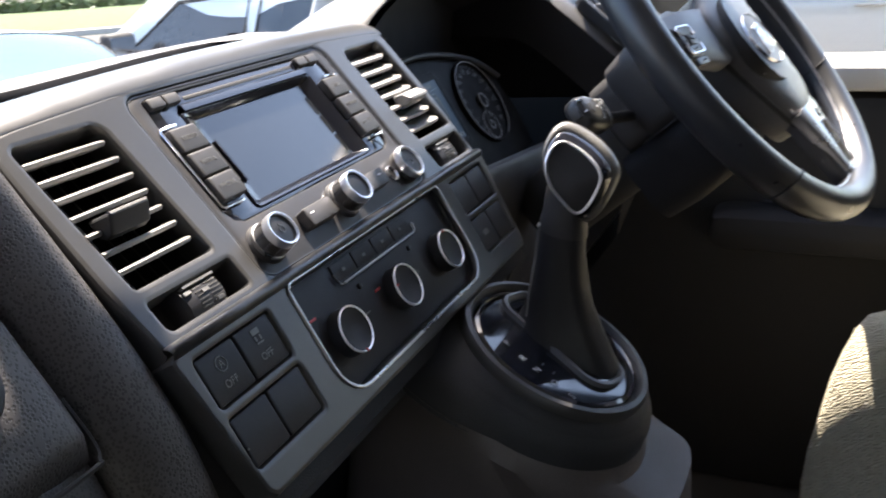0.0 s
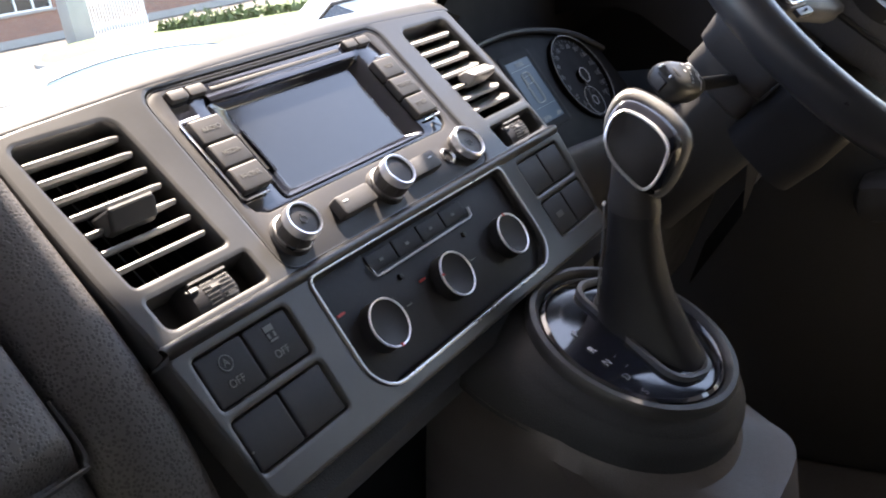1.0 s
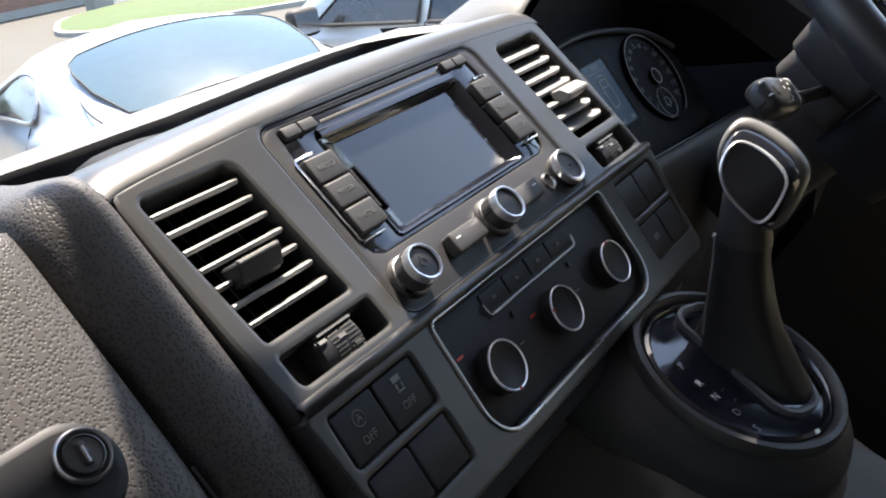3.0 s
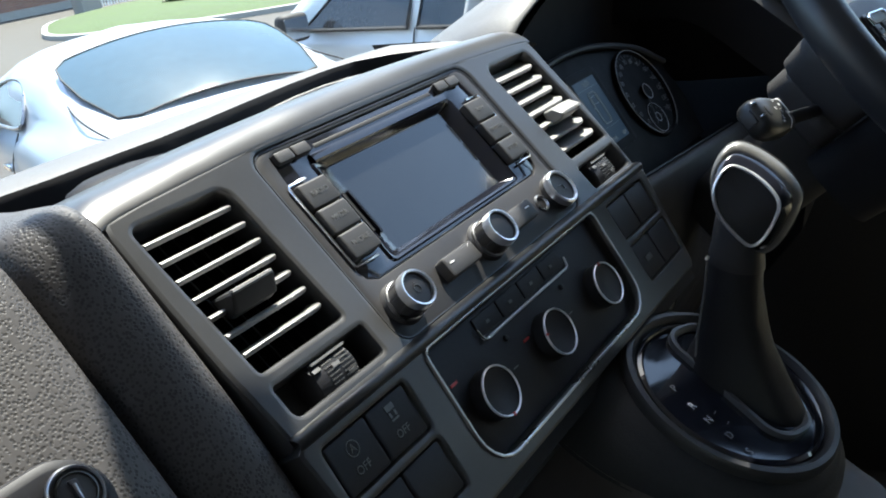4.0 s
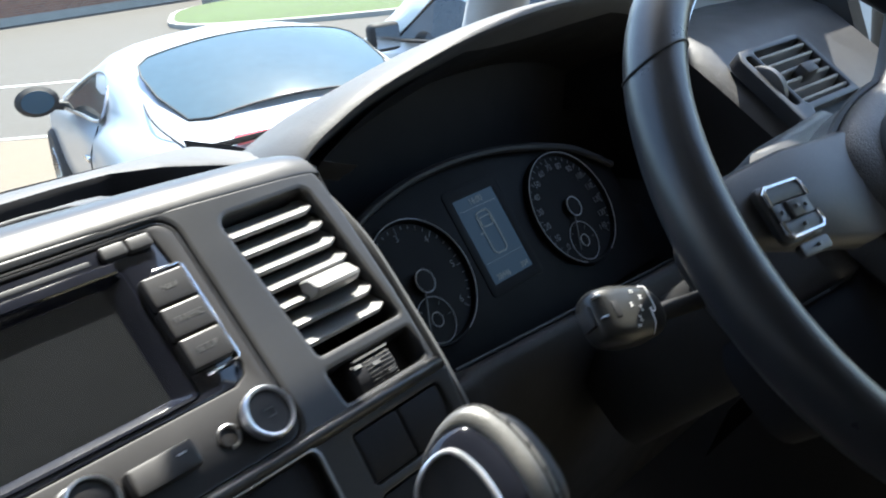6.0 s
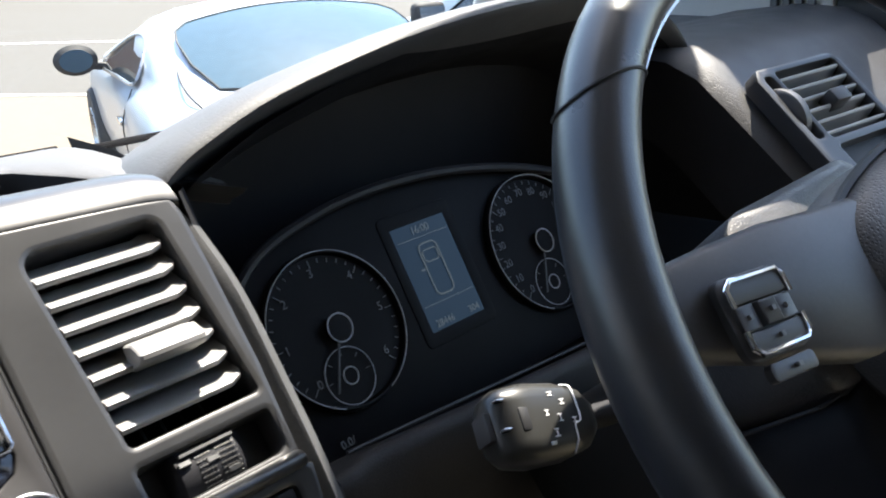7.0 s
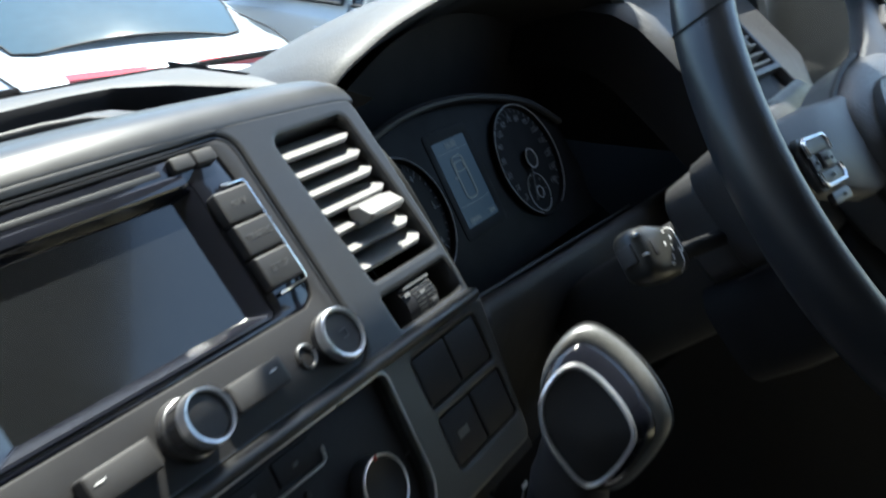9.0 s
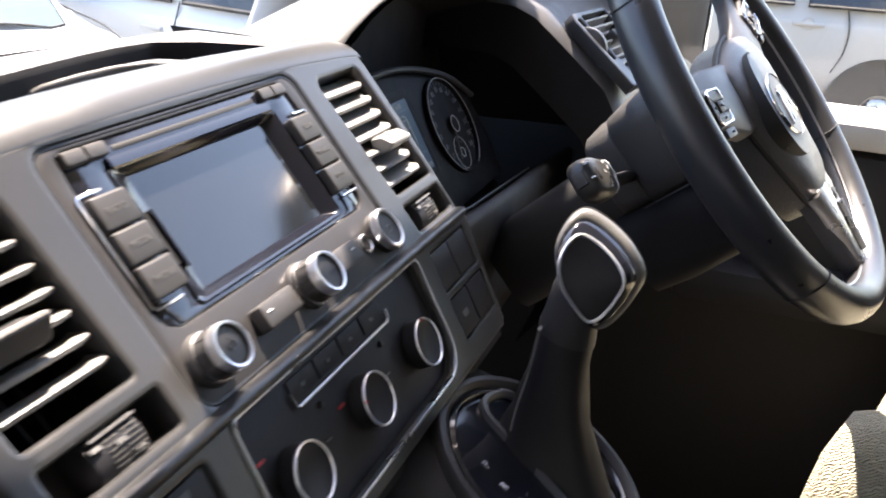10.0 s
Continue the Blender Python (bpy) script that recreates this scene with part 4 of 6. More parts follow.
# spokes: two sideways with keys, one downwards in silver
for s in (-1, 1):
    prof = []
    turn = pose(0, 0, 0, 0, -s * 22.5)
    for x, zt, zb, y in ((46, 34, -22, -4), (70, 30, -26, -6), (100, 27, -22, -5), (128, 22, -16, -1), (156, 16, -12, 4)):
        prof.append([(s * x * MM, yy * MM, zz * MM) for zz, yy in ((zt, y + 10), (zt, y + 1), (zt - 3, y - 2), ((zt + zb) / 2, y - 3), (zb + 3, y - 2), (zb, y + 1), (zb, y + 10))])
    sp = part("spoke", moved(loft(prof, closed=True, caps=True), turn), DARK, wheel, "dark plastic spoke", 60)
    pad_m = turn @ at(s * 0.1185, -0.0076, -0.006) @ pose(0, 0, 0, 0, s * 7, 0) @ Matrix.Diagonal((0.8, 1, 0.78, 1))
    part("key_pad", moved(plate(mm(rr(-20, -17, 20, 20, 6)), depth=0.003, r=0.0012), pad_m), DARK, sp)
    up = part("key_up", moved(plate(mm(rr(-17, 7, 17, 17, (1, 1, 4, 4))), depth=0.003, r=0.001, y=-0.0022), pad_m), BUTTON, wheel)
    part("key_down", moved(plate(mm(rr(-17, -14, 17, -5, (4, 4, 1, 1))), depth=0.003, r=0.001, y=-0.0022), pad_m), BUTTON, wheel)
    part("key_left", moved(plate(mm(rr(-17, -4.5, -6, 6.5, 1)), depth=0.003, r=0.0008, y=-0.0018), pad_m), DARK, wheel)
    part("key_right", moved(plate(mm(rr(6, -4.5, 17, 6.5, 1)), depth=0.003, r=0.0008, y=-0.0018), pad_m), DARK, wheel)
    part("key_centre", moved(plate(mm(rr(-5.5, -4.5, 5.5, 6.5, 1)), depth=0.003, r=0.0012, y=-0.0034), pad_m), BUTTON, wheel)
    for pts, y in ((((-17.3, 6), (-17.3, 14), (-14, 17.3), (14, 17.3), (17.3, 14), (17.3, 6)), -0.0018), (((-17.3, -4), (-17.3, -11), (-14, -14.3), (14, -14.3), (17.3, -11), (17.3, -4)), -0.0018)):
        part("key_trim", moved(pipe([(x * MM, y, z * MM) for x, z in pts], 0.0015, 8), pad_m), CHROME, wheel, "bright key trim")
    part("lower_key", moved(plate(mm(rr(-13, -27, 15, -19, 2.5)), depth=0.003, r=0.0008, y=-0.0012), pad_m), DARK, wheel)
    for x, z, w in ((-11.5, 1, 2), (11.5, 1, 2), (0, 1.5, 2.2), (0, -9.5, 2), (2, -23, 2.5)):
        part("symbol", moved(box((x - w / 2) * MM, -0.0048 if (x, z) == (0, 1.5) else -0.0036 if z < -5 and z > -15 else -0.0030, (z - 1) * MM, (x + w / 2) * MM, -0.0014, (z + 1) * MM), pad_m), PRINT_DIM, wheel)
rows = []
for z, w, y in ((-60, 30, -2), (-85, 26, -2), (-110, 22, -1), (-135, 19, 0), (-158, 18, 0)):
    rows.append([(x * MM, yy * MM, z * MM) for x, yy in ((-w, y + 10), (-w, y), (-w + 3, y - 3), (0, y - 4), (w - 3, y - 3), (w, y), (w, y + 10))])
part("lower_spoke", loft(rows, closed=True, caps=True), DARK, wheel, "dark lower spoke", 60)
rows = []
for z, w, y in ((-78, 29, -9), (-92, 26, -9.5), (-112, 19, -8), (-134, 13, -6), (-154, 9, -4.5)):
    rows.append([(x * MM, yy * MM, z * MM) for x, yy in ((-w - 2, y + 8), (-w - 2, y + 1), (-w, y - 1.5), (0, y - 2.5), (w, y - 1.5), (w + 2, y + 1), (w + 2, y + 8))])
insert = part("silver_insert", loft(rows, closed=True, caps=True), SATIN, wheel, "satin silver spoke trim", 60)
part("slot", box(0.004, -0.0125, -0.100, 0.012, -0.009, -0.090, 0.002), DEEP, insert, "dark slot")
part("rib", pipe([(0.006, -0.0118, -0.102), (0.004, -0.0098, -0.125), (0.002, -0.0078, -0.146)], 0.0035, 8), SATIN, insert, "raised satin rib")
for k in range(3):
    part("small_print", moved(box((-42 + 4 * k) * MM, -0.0138, -0.030, (-39 + 4 * k) * MM, -0.0128, -0.0286), Matrix.Identity(4)), PRINT_DIM, wheel)
# ---- steering column ----
COL = PANEL @ pose(0.340, -0.05, -0.082)
column = thing("steering_column", COL, "dark plastic steering column shroud behind the wheel", "steering column")


def hoop(y, w, t, b, r):
    return [(x * MM, y * MM, z * MM) for x, z in rr(-w, -b, w, t, r, 4)]


part("upper_shroud", loft([hoop(-70, 52, 56, 10, 14), hoop(-66, 58, 61, 12, 16), hoop(-42, 55, 58, 12, 16), hoop(-16, 50, 54, 12, 16), hoop(-14, 46, 50, 12, 14)], closed=True, caps=True), SHROUD, column, "grained upper shroud", 60)
part("rear_shroud", loft([hoop(-20, 45, 50, 12, 16), hoop(6, 43, 49, 12, 16), hoop(10, 39, 45, 12, 14)], closed=True, caps=True), SHROUD, column, "dark grained rear shroud", 60)
# lower shroud and tube are blackened: shade below the column, put into colour
part("lower_shroud", loft([hoop(-70, 50, -8, 62, 16), hoop(-64, 57, -9, 70, 18), hoop(-10, 50, -9, 74, 20), hoop(20, 46, -9, 72, 20)], closed=True, caps=True), SHADEBLACK, column, "lower shroud, its shade painted near-black", 60)
part("column_tube", loft([hoop(8, 32, 30, 40, 20), hoop(120, 30, 26, 40, 20)], closed=True, caps=True), DEEP, column, "column tube blackened for the shaded space behind", 60)
part("parting_line", pipe([(x * MM, y * MM, -0.0095) for x, y in ((-50.5, -66), (-58, -62), (-51.5, -10))], 0.0008, 6), DEEP, column)
part("shaft_cover", moved(lathe([(0.040, 0.0), (0.040, 0.05), (0, 0.05)], 30), at(0, -0.112, 0)), DEEP, column)

# stalk to the side of the column, seen end on
stalk = thing("indicator_stalk", BASE, "black indicator and wiper stalk with white symbols", "stalk")
sm = Matrix.Translation((0.208, -0.080, 0.005)) @ pose(0, 0, 0, 45, 14, -14) @ Matrix.Diagonal((0.80, 0.80, 0.80, 1))
rows = []
for x, w, h in ((-22, 6, 4), (-21, 12, 7), (-16, 15.5, 10), (-4, 17, 12), (12, 16, 12), (24, 13, 10), (30, 8, 7), (32, 5, 4)):
    rows.append([(x * MM, p[0] * MM, p[1] * MM) for p in rr(-w, -h, w, h, min(w, h) * 0.75, 4)])
part("grip", moved(loft(rows, closed=True, caps=True), sm), STALKGREY, stalk, "rounded black grip", 60)
part("arm", moved(pipe([(0.030, 0, -0.001), (0.060, 0.004, -0.002), (0.110, 0.012, -0.004)], 0.0055, 10), sm), COLUMNBLACK, stalk, "thin black arm")
part("end_key", moved(box(-0.0245, -0.006, -0.005, -0.020, 0.006, 0.005, 0.001), sm), BUTTON, stalk)
part("slider", moved(box(-0.012, -0.005, 0.0085, -0.007, 0.005, 0.0116, 0.001), sm), DEEP, stalk)
for k, (x, y, w, d) in enumerate(((2, -9, 3, 4), (6, -3, 3, 4), (9, 4, 3, 3), (0, 0, 2.5, 3), (13, -4, 3, 3), (4, 8, 3, 2.5), (-1, -12, 3, 2))):
    part("symbol", moved(merged(box(x * MM, y * MM, 0.0112, (x + w * 0.75) * MM, (y + 0.5) * MM, 0.0123), box(x * MM, (y + d - 1.2) * MM, 0.0112, (x + w * 0.75) * MM, (y + d - 0.7) * MM, 0.0123), box((x + w * 0.3) * MM, y * MM, 0.0112, (x + w * 0.3 + 0.5) * MM, (y + d - 0.8) * MM, 0.0123)), sm), PRINT, stalk)
part("edge_line", moved(pipe(smoothed([Vector(p) * MM for p in ((17, 14.2, 6), (17.6, 11.5, 11), (17.4, 5, 12.1), (17, -3, 12.2), (13.4, -5, 12.3), (13, -11, 11.6), (13, -15.2, 7))], 4), 0.0004, 6), sm), PRINT, stalk, "white line round the grip")
for y in (-3.5, 8.5):
    part("end_notch", moved(box(-0.0205, y * MM, 0.0062, -0.0165, (y + 1.0) * MM, 0.0104, 0.0003), sm), RINGMETAL, stalk)

# ---- side vent at the end of the dash ----
SV = BASE @ pose(0.579, -0.0217, 0.0394, -51.4, -1.4, -9.8)
side_vent = thing("air_vent", SV, "grey-framed side air vent with slats at dash end", "air vent")
part("frame", plate(mm([(-44, -52), (44, -52), (44, 30), (38, 38), (-38, 38), (-44, 30)]), [mm(rr(-24, -22, 38, 33, 3)), mm(rr(-37, -20, -29, 31, 3)), mm(rr(-24, -50, 40, -28, 3))], 0.012, 0.002), TRIM, side_vent, "grey satin frame")
# near-black sheets stand for the shade in the side ducts
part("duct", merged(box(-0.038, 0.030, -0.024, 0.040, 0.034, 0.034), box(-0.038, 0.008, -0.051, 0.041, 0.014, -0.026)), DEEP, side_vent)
for k in range(6):
    z = 27 - 9 * k
    part("slat", loft([[(x * MM, y * MM, (z + q) * MM) for y, q in ((1.2, 0.0), (1.8, 1.2), (18, -2.6), (18, -3.6), (2.0, -1.0))] for x in (-24, 38)], closed=True, caps=True), SLAT, side_vent)
part("tab", box(0.000, -0.005, -0.002, 0.016, 0.008, 0.008, 0.0015), BUTTON, side_vent)
part("thumb_wheel", moved(lathe([(0, -0.004), (0.018, -0.004), (0.020, -0.0025), (0.020, 0.0025), (0.018, 0.004), (0, 0.004)], 40), at(-0.033, 0.014, 0.006) @ Matrix.Rotation(radians(90), 4, "Z")), DARK, side_vent)
rows = [[Vector((x, y, z)) * MM for y, z in ((160, 66), (100, 74), (62, 72), (40, 63), (16, 44), (-32, 4), (-62, -50), (-50, -140), (10, -220))] for x in (527, 535, 562, 640, 720, 800)]
rows.insert(0, [p + Vector((-0.012, 0.02, -0.05)) for p in rows[0]])
rows[1] = [p + Vector((0, 0.004, -0.006)) for p in rows[1]]
# same pad's left flank, coloured near-black for its shaded side
part("end_cheek", loft(rows[:2]), SHADEBLACK, dashboard, "side of the dash end, blackened as shade", 60)
rows = rows[1:]
part("driver_end_pad", loft(rows), SHROUD, dashboard, "grained dash end", 60)
part("end_top", box(0.600, 0.10, 0.0, 0.82, 0.30, 0.060, 0.012), PAD, dashboard)
part("recess_floor", box(0.184, 0.152, -0.17, 0.600, 0.158, -0.045), COLUMNBLACK, dashboard)

# ---- gear selector ----
GR = BASE @ pose(0.068, -0.095, -0.1065, 27, 0, 0)
gear = thing("gear_selector", GR, "automatic gear lever in a gaiter on an oval console", "gear lever")


def flat_ring(profile, n=64, ex=1.0, ez=1.0):
    return loft([[(r * ex * math.cos(2 * math.pi * k / n), r * ez * math.sin(2 * math.pi * k / n), z) for k in range(n)] for r, z in profile], closed=True)


part("outer_ring", flat_ring([(0.0605, -0.004), (0.0610, 0.001), (0.0595, 0.0038), (0.0565, 0.0042), (0.054, 0.002), (0.053, -0.003)]), RADIO, gear, "dark satin ring")
part("inner_ring", flat_ring([(0.0530, -0.003), (0.0525, 0.0015), (0.0505, 0.0026), (0.0488, 0.001), (0.048, -0.004)]), GLOSS, gear, "glossy black ring")
bm = flat_ring([(0.0485, -0.0015), (0.030, -0.001), (0.001, -0.001)])
part("gate_plate", bm, GLOSS, gear, "glossy black gate plate")
slot_m = pose(0.013, 0.002, 0, 0, 0, -20)
slot = [(x, z) for x, z in rr(-0.0150, -0.044, 0.0180, 0.040, 0.0125, 6)]
bm = loft([[slot_m @ Vector((x, y, z)) for x, y in lp] for lp, z in ((offset(slot, 0.0022), -0.001), (offset(slot, 0.002), 0.0022), (slot, 0.0026), (offset(slot, -0.002), 0.001), (offset(slot, -0.0025), -0.0008))], closed=True)
part("slot_rim", bm, DARK, gear)
for ch, x, s in (("P", -0.0235, 0.024), ("R", -0.0285, 0.0115), ("N", -0.0315, 0.001), ("D", -0.0335, -0.0115), ("S", -0.0365, -0.0235)):
    text(ch, 0.0064, gear, at(x, s, -0.0004) @ pose(0, 0, 0, -90) @ pose(0, 0, 0, 0, 12, 0), PRINT if ch == "R" else RINGPRINT if ch in "PN" else PRINT_DIM)
for x, s in ((-0.024, 0.0), (-0.026, -0.008)):
    part("gate_mark", box(x, s, -0.0009, x + 0.0022, s + 0.0005, -0.0004), PRINT_DIM, gear)

# lever: boot, collar and knob, built upright in the dashboard's frame
inv = GR.inverted() @ BASE


def ring_at(cx, cy, cz, a, b, tilt, n=28, fold=0.0, ph=0.0):
    m = Matrix.Translation(Vector((cx, cy, cz)) * MM) @ pose(0, 0, 0, tilt)
    return [inv @ (m @ Vector((a * MM * math.cos(2 * math.pi * k / n) * (1 + fold * math.sin(5 * 2 * math.pi * k / n + ph)), b * MM * math.sin(2 * math.pi * k / n) * (1 + fold * math.sin(5 * 2 * math.pi * k / n + ph)), 0))) for k in range(n)]


rows = [ring_at(80, -101, -116, 19, 38, 27, fold=0.02), ring_at(80, -100, -105, 17, 33, 26, fold=0.05, ph=1), ring_at(80, -98, -91, 15, 26, 24, fold=0.06, ph=2.2), ring_at(80, -96.5, -77, 14, 20, 20, fold=0.05, ph=0.5), ring_at(80, -96.5, -62, 13.5, 16.5, 16, fold=0.04, ph=1.7), ring_at(80.5, -97, -48, 13, 14.5, 14, fold=0.03), ring_at(81, -98, -34, 12.6, 14, 12)]
part("gaiter", loft(rows, closed=True), VINYL, gear, "soft folded black gaiter", 70)
part("gaiter_seam", pipe([inv @ (Vector(p) * MM) for p in ((63.5, -79, -86), (65.4, -80.5, -72), (65.8, -83, -60), (66.2, -85.5, -46), (66.6, -87.5, -30))], 0.0006, 6), PRINT_DIM, gear, "pale stitched seam")
part("seam_stud", moved(lathe([(0.0014, 0.0008), (0.0013, -0.0006), (0, -0.001)], 14), Matrix.Translation(inv @ (Vector((66.4, -87.6, -29)) * MM))), RINGMETAL, gear)
rows = [ring_at(81, -98, -37, 13, 14.6, 12), ring_at(81, -98.2, -33, 13, 14.6, 12), ring_at(81, -99, -27, 12, 13.5, 12), ring_at(81, -102, -14, 11.5, 14, 10), ring_at(82, -106, 0, 11, 14, 6), ring_at(83, -108, 10, 8, 10, 0)]
knob_part = part("knob", loft(rows, closed=True), RADIO, gear, "gloss-sided gear knob on a tapering neck", 70)
shield_pts = [inv @ (Vector(p) * MM) for p in smoothed([(72.5, -100.5, 18.6), (67, -96, 15.5), (63, -93.6, 7), (62, -96.5, -4), (64, -104, -15), (66.5, -109.5, -20.6), (68.5, -115, -17.6), (70.5, -120.5, -8), (71.5, -122.6, 0.5), (73, -117.5, 8.5), (74.2, -108.5, 15.2)], 5, True)]
out_dir = (inv.to_3x3() @ Vector((-0.91, -0.25, 0.32))).normalized()
mid = sum(shield_pts, Vector()) / len(shield_pts)
rearward = inv.to_3x3() @ Vector((0, -1, 0))
upward = inv.to_3x3() @ Vector((0, 0, 1))


def head_ring(depth, scale, back=0.0, lift=0.0):
    """The outline of the knob's side, moved into the knob, widened, and shifted towards the rear and upwards (millimetres)."""
    return [mid + (p - mid) * scale - out_dir * depth * MM + rearward * back * MM + upward * lift * MM for p in shield_pts]


bm = loft([[mid + out_dir * 0.0024 * (1 - q * q) + (p - mid - out_dir * (p - mid).dot(out_dir) * (1 - q)) * q for p in shield_pts] for q in (1, 0.96, 0.88, 0.76, 0.62, 0.46, 0.3, 0.15, 0.01)], closed=True)
part("side_panel", bm, RADIO, knob_part, "dark domed side panel", 70)
part("gloss_band", loft([head_ring(-0.2, 0.99), head_ring(1.2, 1.05, 0.5, 0.5), head_ring(3.4, 1.14, 1.3, 1.2), head_ring(6.2, 1.22, 2.4, 2.0), head_ring(8.6, 1.25, 3.0, 2.4)], closed=True), GLOSS, knob_part, "glossy black band", 70)
part("leather_cap", loft([head_ring(8.0, 1.22, 3.0, 2.4), head_ring(8.2, 1.28, 3.1, 2.8), head_ring(9.6, 1.36, 3.8, 3.8), head_ring(13, 1.43, 4.8, 4.8), head_ring(17, 1.42, 5.4, 5.2), head_ring(20, 1.36, 5.8, 5.0), head_ring(22, 1.2, 6.0, 4.4), head_ring(22.4, 0.9, 6.0, 3.0)], closed=True), CAPLEATHER, knob_part, "grey leather cap", 70)
part("release_button", loft([head_ring(20, 1.0, 7.2, 4.4), head_ring(21.5, 1.14, 7.8, 5.4), head_ring(24, 1.21, 8.2, 5.8), head_ring(28, 1.2, 8.4, 5.6), head_ring(32, 1.08, 8.4, 4.8), head_ring(35, 0.8, 8.2, 3.4), head_ring(36, 0.4, 8, 2), head_ring(36.2, 0.02, 8, 2)], closed=True), SHROUD, knob_part, "rounded grey release button", 70)
part("cap_seam", pipe(head_ring(14.6, 1.436, 5.1, 5.0), 0.0004, 6, closed=True), RUBBER, knob_part)
stitches = head_ring(16.2, 1.43, 5.3, 5.1)
for k in range(2, 52, 3):
    a, b = stitches[k % len(stitches)], stitches[(k + 1) % len(stitches)]
    part("stitch", pipe([a, a + (b - a) * 0.55 - out_dir * 0.0006], 0.0004, 6), STALKGREY, knob_part)
part("chrome_outline", pipe(shield_pts, 0.0010, 8, closed=True), RINGMETAL, knob_part, "chrome outline")

# console that carries the gear selector
console = thing("gear_console", BASE, "brown-grey plastic console with dark stepped collar below the gear lever", "console")
to_console = BASE.inverted() @ GR
rows = []
for r, z, ext in ((0.0595, -0.002, 0), (0.064, -0.005, 0), (0.0665, -0.0085, 0.12), (0.0672, -0.010, 0.16), (0.0705, -0.0125, 0.25), (0.0725, -0.018, 0.4), (0.0735, -0.030, 0.5)):
    row = []
    for k in range(72):
        a = 2 * math.pi * k / 72
        f = 1 + ext * max(0.0, math.sin(a)) ** 1.5 + 0.35 * ext * max(0.0, -math.cos(a)) * max(0.0, math.sin(a))
        row.append(to_console @ Vector((r * f * math.cos(a), r * f * math.sin(a), z + 0.004 * ext * max(0.0, math.sin(a)))))
    rows.append(row)
part("collar", loft(rows, closed=True), COLUMNBLACK, console, "stepped dark collar", 50)


def squarish(cx, cy, z, a, b, p=0.62, n=72):
    out = []
    for k in range(n):
        c, s = math.cos(2 * math.pi * k / n), math.sin(2 * math.pi * k / n)
        out.append(Vector((cx + a * math.copysign(abs(c) ** p, c), cy + b * math.copysign(abs(s) ** p, s), z)) * MM)
    return out


top_row = [p + (to_console.to_3x3() @ Vector((0, 0, 0.003))) for p in rows[-1]]
mid_row = [to_console @ Vector((0.079 * math.cos(2 * math.pi * k / 72), 0.079 * math.sin(2 * math.pi * k / 72) * (1.45 if k < 36 else 1.0), -0.036)) for k in range(72)]
part("body", loft([top_row, mid_row, squarish(74, -66, -185, 66, 108), squarish(78, -54, -300, 64, 122), squarish(80, -54, -615, 66, 124)], closed=True), TAN, console, "brown-grey plastic body", 50)
part("seam", pipe([(x * MM, y * MM, z * MM) for x, y, z in smoothed([(10, -40, -200), (14, -120, -206), (30, -168, -210), (74, -177, -212)], 5)], 0.0012, 6), DEEP, console)
tray = thing("dash_shelf", BASE, "dark open shelf below the centre stack", "shelf")
# shelf cavity gets its shade from near-black sheets
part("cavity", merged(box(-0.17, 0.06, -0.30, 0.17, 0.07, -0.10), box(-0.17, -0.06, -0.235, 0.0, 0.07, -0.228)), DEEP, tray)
part("shelf_edge", loft([[Vector((x, y, z)) * MM for y, z in ((-62, -236), (-66, -226), (-60, -220), (-52, -222), (-50, -236))] for x in (-170, -100, -30)], closed=True, caps=True), DARK, tray)
part("underside", box(-0.17, -0.03, -0.112, 0.17, 0.07, -0.095, 0.004), DARK, tray)

# ---- cabin shell ----
FLOOR_Z = -0.62
# side of the unseen roof, drawn in so sun falls on the seat
ROOF_EDGE = 0.645
part_floor = tagged(part("floor", box(-0.86, -1.9, FLOOR_Z - 0.05, 0.86, 0.5, FLOOR_Z), CARPET, None, "dark carpeted van floor"), "dark carpeted van floor", "floor", kind="structure")
part_floor.matrix_world = BASE


def structure(name, bm, mat, label, category, smooth=40):
    ob = tagged(part(name, bm, mat, None, "", smooth), label, category, kind="structure")
    ob.matrix_world = BASE
    return ob


structure("bulkhead_front", box(-0.86, 0.44, FLOOR_Z, 0.86, 0.50, -0.04), DARK, "dark bulkhead below the windscreen", "bulkhead")
structure("trim_scuttle", box(-0.84, 0.26, -0.06, 0.84, 0.52, -0.03, 0.01), DARK, "dark shelf at the foot of the windscreen", "trim")
# unseen; kept dark so little light bounces forward
structure("wall_rear", box(-0.90, -1.25, FLOOR_Z, 0.90, -1.20, 0.74), DARK, "dark partition behind the seats", "wall")
# unseen roof, its front edge cut back to let sun onto the column
structure("ceiling", box(-0.90, -1.95, 0.72, ROOF_EDGE, 0.035, 0.78, 0.01), HEADLINER, "pale fabric van headliner", "ceiling")
structure("wall_left_lower", box(-0.92, -1.95, FLOOR_Z, -0.86, 0.5, -0.1), DARK, "dark lower door trim", "wall")
structure("wall_right_lower", box(0.86, -1.95, FLOOR_Z, 0.92, -0.78, 0.0), DARK, "dark lower side trim", "wall")
# unseen left side closed to cut stray light, its paler half bouncing light rightwards
structure("wall_left_upper", box(-0.92, -0.72, 0.0, -0.86, 0.5, 0.74), BOUNCEWALL, "unseen pale side wall added to bounce light to the driver's side", "wall")
structure("wall_left_rear", box(-0.92, -1.95, 0.0, -0.86, -0.70, 0.74), DARK, "dark side wall behind the door", "wall")
